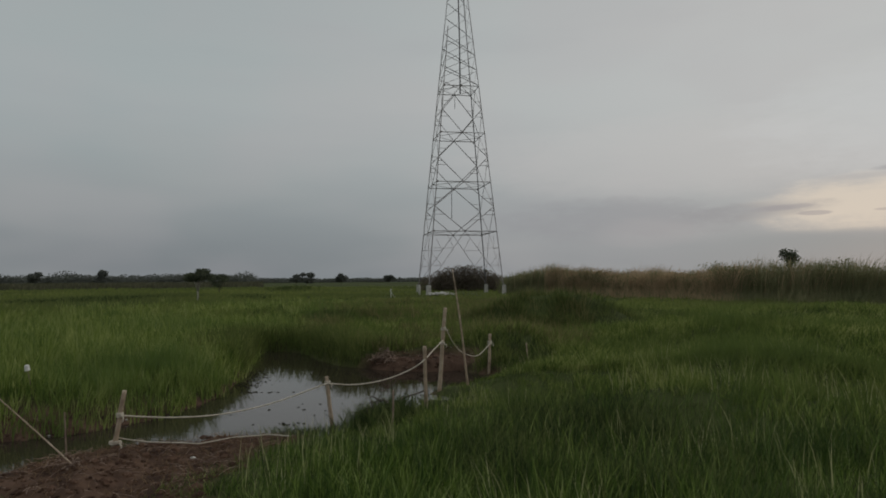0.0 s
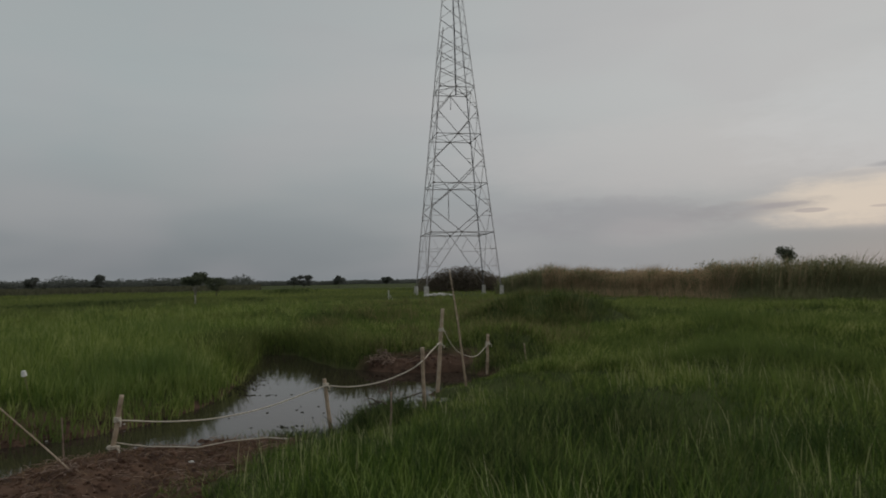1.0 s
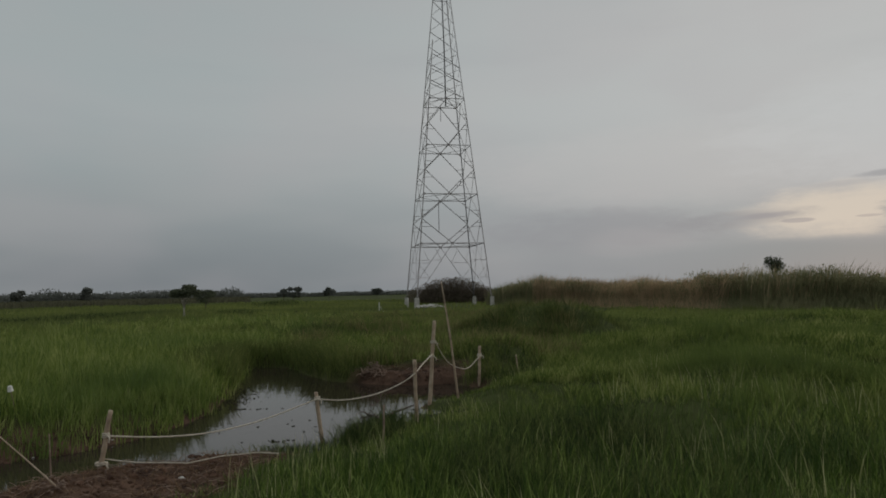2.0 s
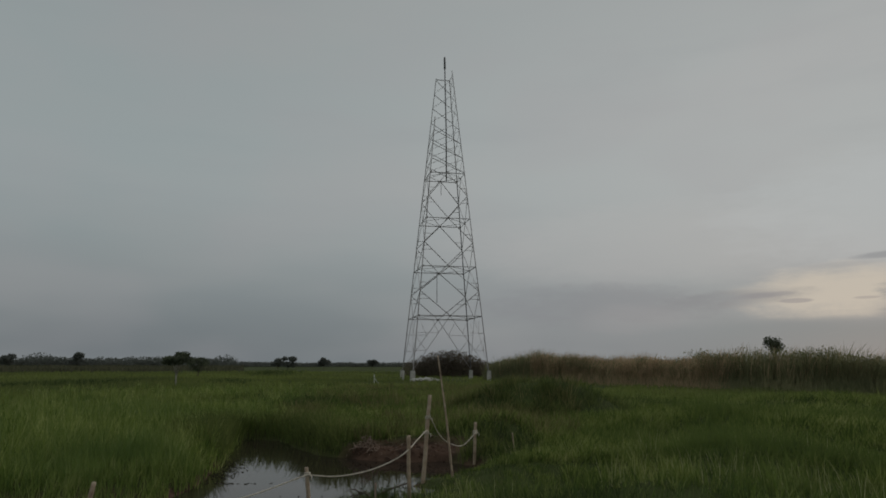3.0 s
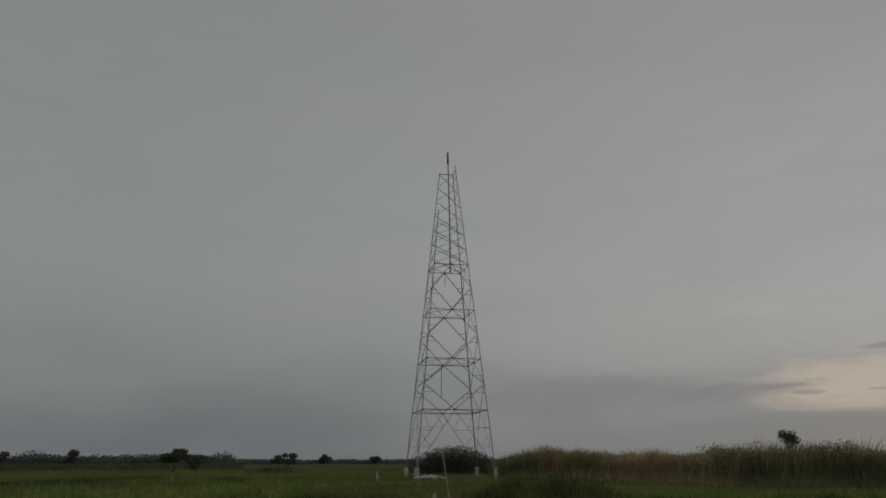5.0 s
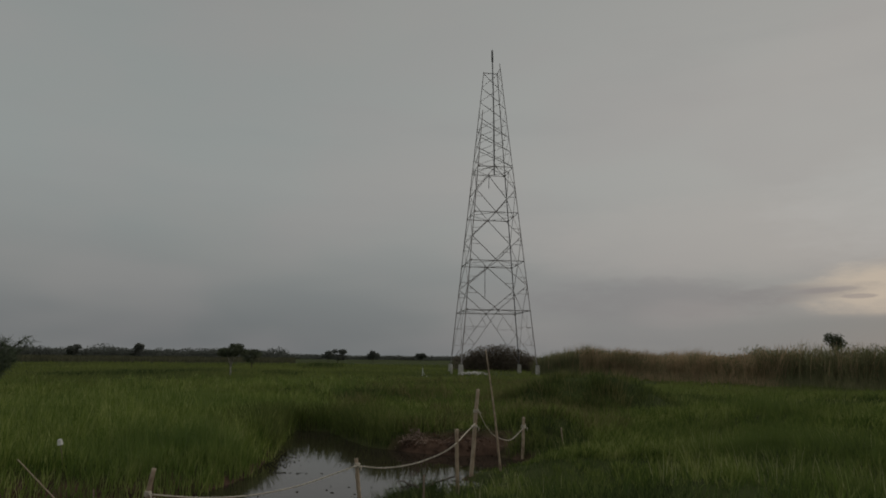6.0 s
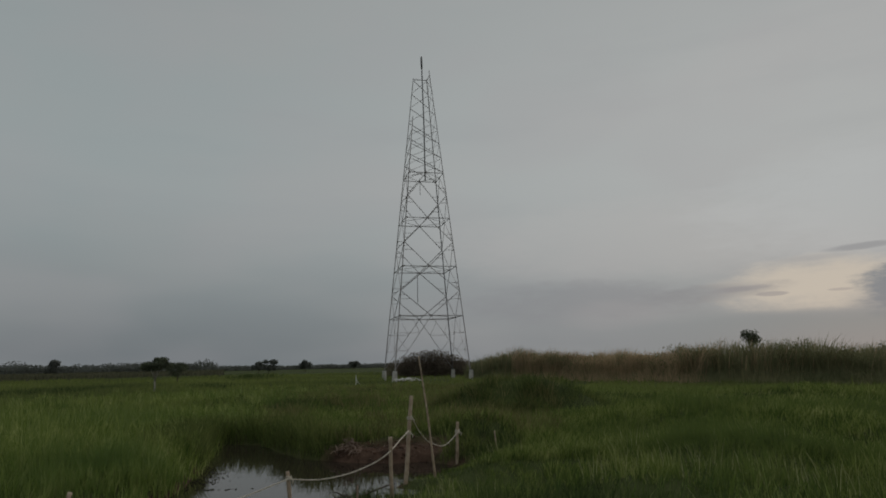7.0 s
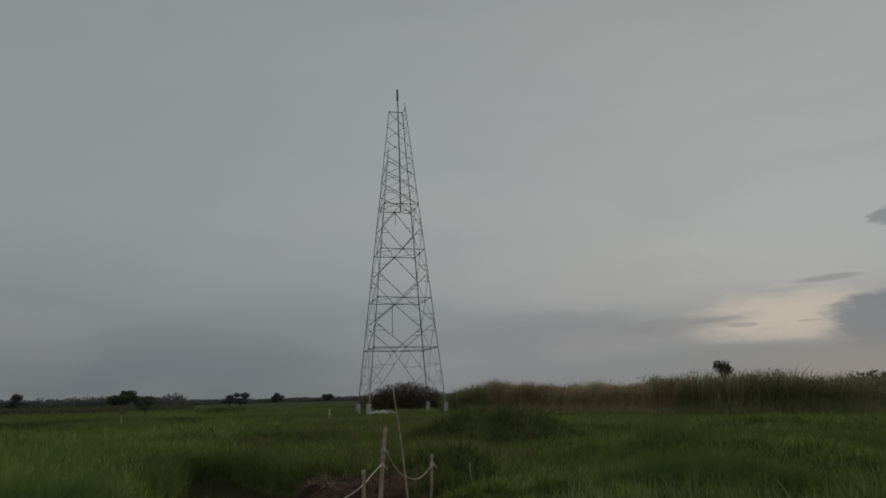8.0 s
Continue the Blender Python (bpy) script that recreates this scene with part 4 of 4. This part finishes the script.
for i in range(4):
    c = corner(i, FOOT_Z)
    bm = bmesh.new()
    bmesh.ops.create_cube(bm, size=1.0)
    for v in bm.verts:
        w = (0.21 if v.co.z > 0 else 0.25) * (1.0 if i == 0 else 0.8)
        v.co = Vector((c.x * 1.01 + v.co.x * 2 * w, c.y * 1.01 + v.co.y * 2 * w, -0.35 if v.co.z < 0 else FOOT_Z))
    bmesh.ops.bevel(bm, geom=bm.edges[:], offset=0.04, segments=2, affect="EDGES")
    me = bpy.data.meshes.new("concrete_pier")
    bm.to_mesh(me)
    bm.free()
    me.materials.append(CONCRETE)
    pier = new("concrete_pier", me)
    pier.parent = tower
    pier["label"] = "pale cast concrete pier"
    q = 0.15
    plate = mesh_object("base_plate", [(c.x + a * q, c.y + b * q, FOOT_Z + h_) for h_ in (0.0, 0.03) for a, b in ((-1, -1), (1, -1), (1, 1), (-1, 1))],
                        [(3, 2, 1, 0), (4, 5, 6, 7), (0, 1, 5, 4), (1, 2, 6, 5), (2, 3, 7, 6), (3, 0, 4, 7)], STEEL_DARK, pier)
    plate["label"] = "dark steel base plate"


# ---- rope fence at the water ----
def bamboo(name, foot, tip, r0, r1, label, category="post", mat=None, nodes=True, bend=0.0, group=""):
    """A cut cane from foot to tip with swollen nodes."""
    foot, tip = Vector(foot), Vector(tip)
    base = new(name)
    base.location = foot
    tagged(base, label, category, group)
    length = (tip - foot).length
    n = max(10, int(length / 0.045))
    gap = max(0.16, length / 8)
    pts, rad = [], []
    side = Vector((0.3, 0.2, 1)).cross(tip - foot).normalized()
    for k in range(n + 1):
        f = k / n
        s = f * length
        swell = 1.0 + (0.16 * math.exp(-(((s % gap) - gap / 2) / 0.018) ** 2) if nodes else 0)
        pts.append((tip - foot) * f + side * (bend * math.sin(math.pi * f) + 0.004 * math.sin(9 * f + length * 7)))
        rad.append((r0 + (r1 - r0) * f) * swell)
    tube("cane", [Vector((0, 0, -0.3)) + pts[0] * 0] + pts, [r0] + rad, mat or BAMBOO, base, 9)
    return base


def knot(parent, at, r, turns=3):
    """Rope wound round a post at a height along it."""
    pts = []
    for k in range(turns * 10 + 1):
        w = 2 * math.pi * k / 10
        pts.append(Vector(at) + Vector((r * math.cos(w), r * math.sin(w), 0.018 * k / 10 - 0.009 * turns + 0.004 * math.sin(w * 2.3))))
    wound = tube("rope_knot", pts, 0.0095, ROPE, parent, 6)
    tube("rope_end", [Vector(at) + Vector((r, -r * 0.6, 0)), Vector(at) + Vector((r * 1.8, -r * 1.4, -0.02)), Vector(at) + Vector((r * 1.7, -r * 1.6, -0.07))], 0.008, ROPE, wound, 6)


def rope(points, label, radius=0.0088):
    """A laid rope through points, smoothed, with a slight twist relief."""
    pts = [Vector(p) for p in points]
    out = []
    ext = [pts[0] * 2 - pts[1]] + pts + [pts[-1] * 2 - pts[-2]]
    for i in range(1, len(ext) - 2):
        for k in range(10):
            t = k / 10
            a, b, c, d = ext[i - 1], ext[i], ext[i + 1], ext[i + 2]
            out.append(0.5 * ((2 * b) + (c - a) * t + (2 * a - 5 * b + 4 * c - d) * t * t + (3 * b - a - 3 * c + d) * t ** 3))
    out.append(pts[-1])
    ob = tube("rope", out, [radius * (1 + 0.12 * math.sin(k * 2.2)) for k in range(len(out))], ROPE, None, 7)
    return tagged(ob, label, "rope", "fence ropes")


FENCE = "fence posts"
post_a = bamboo("fence_post", (-3.66, 7.55, -0.16), (-3.56, 7.56, 0.47), 0.026, 0.023, "short pale bamboo fence post in the mud bank", group=FENCE)
post_b = bamboo("fence_post", (-1.55, 9.48, -0.45), (-1.64, 9.46, 0.34), 0.028, 0.026, "bamboo fence post standing in the water's edge", group=FENCE)
post_c = bamboo("fence_post", (-0.27, 10.3, -0.25), (-0.29, 10.28, 0.67), 0.027, 0.027, "straight bamboo fence post in the bank grass", group=FENCE)
post_d = bamboo("fence_post", (-0.09, 12.15, -0.45), (0.03, 12.12, 1.17), 0.039, 0.031, "thick leaning bamboo fence post at the pond", group=FENCE)
post_e = bamboo("fence_post", (0.96, 14.3, -0.25), (0.98, 14.28, 0.52), 0.031, 0.030, "bamboo fence post on the far bank", group=FENCE)
pole = bamboo("bamboo_pole", (0.44, 12.2, -0.3), (0.17, 12.15, 1.86), 0.022, 0.012, "tall thin bamboo pole standing by the water", "pole", bend=0.03)
lean = bamboo("bamboo_pole", (-3.52, 6.55, -0.12), (-4.27, 6.29, 0.735), 0.0075, 0.0045, "thin cane leaning out of the mud bank", "pole", bend=-0.02)
stake = bamboo("stake", (1.78, 14.3, -0.1), (1.75, 14.3, 0.32), 0.018, 0.013, "thin pale stake in the grass", "stake")
stake = bamboo("stake", (-4.05, 7.3, -0.2), (-4.08, 7.3, 0.28), 0.009, 0.006, "thin dead stem beside the mud bank", "stake", mat=DEAD_WOOD)
stake = bamboo("stake", (-0.62, 8.2, -0.1), (-0.61, 8.2, 0.35), 0.012, 0.01, "thin cut stem in the bank grass", "stake", mat=DEAD_WOOD)
knot(post_a, (0.055, 0.005, 0.36), 0.034, 3)
knot(post_a, (0.012, 0.0, 0.06), 0.06, 2)
knot(post_b, (-0.072, -0.02, 0.70), 0.037, 3)
knot(post_d, (0.09, -0.02, 1.24), 0.043, 3)
knot(post_d, (0.06, -0.02, 0.98), 0.044, 2)
knot(post_e, (0.015, -0.02, 0.58), 0.041, 4)

A, B, Cc, D_, E_ = (-3.58, 7.52, 0.2), (-1.62, 9.41, 0.25), (-0.29, 10.23, 0.47), (-0.02, 12.06, 0.58), (1.0, 14.22, 0.34)
rope([A, (-3.18, 8.0, 0.08), (-2.75, 8.5, 0.02), (-2.25, 8.95, 0.07), B], "pale rope sagging between two bamboo posts over the water")
rope([B, (-1.25, 9.64, 0.195), (-0.85, 9.88, 0.23), (-0.5, 10.1, 0.34), Cc, (-0.17, 11.1, 0.52), D_], "pale rope sagging past a post above the pond")
rope([(0.02, 12.08, 0.84), (0.2, 12.65, 0.46), (0.39, 13.2, 0.24), (0.69, 13.8, 0.12), E_], "pale rope drooping to the far bank post")
slack = [(-3.68, 7.62, -0.06), (-3.5, 7.62, -0.09), (-3.27, 7.6, -0.11), (-2.94, 7.6, -0.12), (-2.72, 7.56, -0.12), (-2.43, 7.84, -0.12), (-2.07, 8.02, -0.13), (-1.75, 8.05, -0.16)]
trail = []
for (ax, ay, az_), (bx_, by_, bz_) in zip(slack, slack[1:]):
    for k in range(4):
        f = k / 4
        x, y = ax + (bx_ - ax) * f, ay + (by_ - ay) * f
        trail.append((x, y, max(ground_z(x, y) + 0.03, (az_ or -9) + ((bz_ or -9) - (az_ or -9)) * f)))
rope(trail, "slack pale rope lying along the mud bank", 0.0065)

# ---- litter and dead wood ----
cup = new("cup")
cup.location = (-5.97, 9.71, 0.42)
cup.rotation_euler = (radians(12), radians(-8), 0.4)
cup.scale = (0.72, 0.72, 0.72)
tagged(cup, "white plastic cup upturned on a stick in the field", "cup")
prof = [(0.0, 0.10), (0.036, 0.10), (0.040, 0.095), (0.052, 0.0), (0.055, -0.004), (0.048, 0.0), (0.036, 0.09)]
cv, cf = [], []
for r_, z_ in prof:
    cv += [(max(r_, 0.001) * math.cos(2 * math.pi * k / 16), max(r_, 0.001) * math.sin(2 * math.pi * k / 16), z_) for k in range(16)]
for i in range(len(prof) - 1):
    cf += [(i * 16 + k, i * 16 + (k + 1) % 16, (i + 1) * 16 + (k + 1) % 16, (i + 1) * 16 + k) for k in range(16)]
mesh_object("shell", cv, cf, WHITE, cup, True)
tube("stick", [(0, 0, 0.09), (0.01, 0, -0.2), (0.0, 0.01, -0.5)], 0.008, DEAD_WOOD, cup, 6)


def clod_data(c, r, rr, sides=7):
    """A lumpy stone-like shape: two rings and two poles."""
    v = [Vector(c) + Vector((0, 0, r * 0.7))]
    for z_, s in ((0.35, 0.8), (-0.25, 1.0)):
        for k in range(sides):
            w = 2 * math.pi * k / sides + rr.uniform(-0.25, 0.25)
            q = r * s * rr.uniform(0.7, 1.2)
            v.append(Vector(c) + Vector((q * math.cos(w), q * math.sin(w), r * z_ * rr.uniform(0.6, 1.3))))
    v.append(Vector(c) + Vector((0, 0, -r * 0.5)))
    f = [(0, 1 + k, 1 + (k + 1) % sides) for k in range(sides)]
    f += [(1 + k, 1 + sides + k, 1 + sides + (k + 1) % sides, 1 + (k + 1) % sides) for k in range(sides)]
    f += [(1 + 2 * sides, 1 + sides + (k + 1) % sides, 1 + sides + k) for k in range(sides)]
    return v, f


rr = random.Random(7)
for i, (x, y, s) in enumerate([(-2.76, 7.48, 0.03), (-5.2, 8.95, 0.016), (-4.55, 9.75, 0.018)]):
    v, f = clod_data((0, 0, 0), s, rr)
    ob = mesh_object("litter", v, f, WHITE)
    ob.location = (x, y, max(ground_z(x, y), WATER_Z) + s * 0.4)
    ob.scale = (1.3, 0.9, 0.7)
    tagged(ob, "small crumpled piece of white litter on the bank", "litter", "white litter")

pts = np.stack([U(-6.2, -1.6, 5200), U(3.6, 9.2, 5200)], -1)
pts = pts[(mud_mask(pts[:, 0], pts[:, 1]) > 0.5) & (pond_distance(pts[:, 0], pts[:, 1]) > 0.03)]
far = np.stack([U(-2.6, 0.8, 900), U(14.6, 16.6, 900)], -1)
far = far[(mud_mask(far[:, 0], far[:, 1]) > 0.4) & (pond_distance(far[:, 0], far[:, 1]) > 0.05)]
pts = np.concatenate([pts, far])
zz = land(pts[:, 0], pts[:, 1])
chunks = [clod_data((x, y, z), rr.uniform(0.009, 0.028) * (rr.uniform(1.8, 3.2) if rr.random() < 0.09 else 1), rr, 6) for (x, y), z in zip(pts, zz)]
q = np.concatenate([pts, pts + U(-0.05, 0.05, pts.shape), pts + U(-0.09, 0.09, pts.shape)])
q = q[(pond_distance(q[:, 0], q[:, 1]) > 0.08) & (q[:, 1] < 12)]
blades("dead_grass", q, U(0.05, 0.13, len(q)), U(0.004, 0.009, len(q)), 1.3, DEAD_GRASS, "trampled brown dead grass matted on the mud", 1, (0.0, 0.0))
q = q[(waves(q[:, 0], q[:, 1], 1.8, 61) > 0.5)]
blades("mud_grass", q, U(0.05, 0.16, len(q)), U(0.004, 0.008, len(q)), 0.6, GRASS_NEAR, "thin green shoots coming up through the mud", 1, (0.0, 0.0))
tagged(mesh_object("clods", *join_data(chunks), CLOD), "loose crumbs and clods of brown dug soil", "soil", kind="stuff")
chunks = []
for (x, y), z in zip(pts[::4], zz[::4]):
    w, ln = rr.uniform(0, 6.28), rr.uniform(0.05, 0.2)
    a = Vector((x, y, z + 0.015))
    b = a + Vector((ln * math.cos(w), ln * math.sin(w), rr.uniform(-0.01, 0.06)))
    chunks.append(tube_data([a, a.lerp(b, 0.5) + Vector((0, 0, 0.012)), b], 0.0022, 4))
tagged(mesh_object("dead_straw", *join_data(chunks), DEAD_WOOD), "short dead straw and rootlets over the soil", "straw", kind="stuff")


def root_tangle(name, x, y, spread, height, count, label, seed, mat, thick=0.02):
    """A heap of crossing, wandering roots or twigs, low at the rim."""
    r = random.Random(seed)
    base = new(name)
    base.location = (x, y, ground_z(x, y))
    tagged(base, label, "dead wood")
    for i in range(count):
        q, w = spread * r.random() ** 0.7, r.uniform(0, 6.28)
        p_ = Vector((q * math.cos(w), 0.6 * q * math.sin(w), max(0.0, height * (1 - (q / spread) ** 2)) * r.uniform(0.2, 1.0)))
        d_ = Vector((r.gauss(0, 1), r.gauss(0, 1), r.gauss(0.1, 0.5))).normalized()
        pts_ = []
        for k in range(6):
            pts_.append(p_.copy())
            p_ = p_ + d_ * spread * 0.09
            d_ = (d_ + Vector((r.gauss(0, 0.5), r.gauss(0, 0.5), r.gauss(-0.12, 0.4)))).normalized()
            p_.z = max(p_.z, -0.02)
        t_ = thick * r.uniform(0.4, 1.2)
        tube("root", pts_, [t_, t_ * 0.9, t_ * 0.75, t_ * 0.6, t_ * 0.4, t_ * 0.2], mat, base, 5)
    return base


root_tangle("root_stump", -1.35, 15.35, 0.33, 0.34, 60, "tangled dead roots of an upturned stump on the mud", 3, DEAD_WOOD, 0.015)
root_tangle("brushwood", -0.95, 9.65, 0.45, 0.4, 70, "dark wet brushwood heaped at the water's edge", 4, BARK, 0.011)
root_tangle("root_clump", -3.62, 6.5, 0.2, 0.12, 22, "small clump of pale roots at the foot of the cane", 6, DEAD_WOOD, 0.011)
p = np.stack([np.random.normal(-0.95, 0.26, 2600), np.random.normal(9.75, 0.32, 2600)], -1)
p = keep(p, dry(p, 0.0))
blades("waterside_weeds", p, U(0.16, 0.46, len(p)), U(0.008, 0.018, len(p)), 0.5, MOUND_GRASS, "dark ragged weeds standing at the water's edge", 2, (0.0, 0.0))
p = np.stack([np.random.normal(-1.75, 0.35, 900), np.random.normal(9.05, 0.14, 900)], -1)
p = keep(p, dry(p, 0.0))
blades("waterside_weeds", p, U(0.08, 0.24, len(p)), U(0.006, 0.014, len(p)), 0.5, MOUND_GRASS, "dark ragged weeds round the foot of a post", 2, (0.0, 0.0))
branch = tagged(tube("branch", [(-0.95, 9.75, -0.22), (-0.6, 10.0, -0.06), (-0.3, 10.25, 0.0)], [0.02, 0.016, 0.01], BARK), "fallen dark branch lying on the bank", "branch")

# floating weed: ragged streaks of tiny leaves and stems
chunks = []
for cx, cy, n, sx, sy in ((-3.8, 13.3, 300, 0.16, 0.45), (-4.0, 14.6, 120, 0.2, 0.4), (-3.4, 12.3, 60, 0.35, 0.03), (-1.7, 11.1, 16, 0.25, 0.05), (-2.2, 9.6, 30, 0.2, 0.05), (-1.3, 10.3, 16, 0.3, 0.15),
                          (-0.7, 11.6, 60, 0.2, 0.25), (-5.3, 7.0, 40, 0.35, 0.1), (-5.1, 6.4, 60, 0.2, 0.12), (0.1, 13.3, 50, 0.4, 0.2), (-2.9, 10.4, 12, 0.6, 0.3)):
    for i in range(n // 2):
        x, y = cx + rr.gauss(0, sx), cy + rr.gauss(0, sy)
        q, w = rr.uniform(0.003, 0.014), rr.uniform(0, 6.28)
        ring = []
        for k in range(5):
            u_, v_ = q * rr.uniform(0.5, 1.6) * 2.2 * math.cos(k * 1.257), q * rr.uniform(0.5, 1.3) * math.sin(k * 1.257)
            ring.append(Vector((x + u_ * math.cos(w) - v_ * math.sin(w), y + u_ * math.sin(w) + v_ * math.cos(w), WATER_Z + 0.002)))
        top = [v + Vector((0, 0, rr.uniform(0.002, 0.010))) for v in ring]
        chunks.append((ring + top, [(5, 6, 7, 8, 9)] + [(k, (k + 1) % 5, 5 + (k + 1) % 5, 5 + k) for k in range(5)]))
tagged(mesh_object("floating_weed", *join_data(chunks), WEED), "dark rafts of weed and leaves floating on the pond", "weed", kind="stuff")

# ---- round the tower's foot ----
marker = new("marker_post")
mx, my = polar(-4.44, 58)
marker.location = (mx, my, ground_z(mx, my))
tagged(marker, "thin white marker post in the pasture", "post")
tube("shaft", [(0, 0, -0.2), (0, 0, 0.9), (0.01, 0, 0.95)], [0.035, 0.035, 0.02], WHITE, marker, 8)
tube("brace", [(0.5, 0.1, 0.0), (0.2, 0.05, 0.35), (0.03, 0, 0.62)], 0.02, WHITE, marker, 6)
wp_x, wp_y = polar(-2.03, 67.5)
post = tagged(tube("white_post", [(wp_x, wp_y, -0.2), (wp_x, wp_y, 0.95), (wp_x, wp_y, 1.0)], [0.12, 0.12, 0.08], CONCRETE, None, 8), "slim white concrete post beside the tower", "post")
rr = random.Random(19)
for i in range(26):
    a, d = rr.uniform(-1.2, 1.0), rr.uniform(62.5, 68)
    x, y = polar(a, d)
    v, f = clod_data((0, 0, 0), rr.uniform(0.10, 0.36), rr, 6)
    ob = mesh_object("rubble", v, f, CONCRETE)
    ob.location = (x, y, ground_z(x, y) + 0.16)
    ob.scale = (rr.uniform(0.7, 1.5), 1.0, rr.uniform(0.6, 1.1))
    tagged(ob, "broken lump of pale concrete by the pier", "rubble", "rubble at the tower")

# ---- the bank goes on beside and behind the standpoint ----
c = np.stack([U(-11, 11, 5600), U(-10, 13, 5600)], -1)
d = np.hypot(c[:, 0], c[:, 1])
turned = np.degrees(np.arctan2(c[:, 0], c[:, 1]))
c = keep(c, (d > 0.7) & (((turned < -21) | (turned > 45)) | (d < 2.9)) & dry(c, 0.2) & (leftness(c) < 0.3))
ch = (0.20 + 0.16 * np.clip(waves(c[:, 0], c[:, 1], 1.3, 31), -0.8, 1.5)) * U(0.6, 1.4, len(c)) * np.interp(np.hypot(c[:, 0], c[:, 1]), [0.7, 2.6], [0.45, 1.0])
tussocks("bank_grass", c, 14, 0.13, ch, 0.011, 0.42, GRASS_NEAR, "long green grass in tufts round the standpoint", 1)
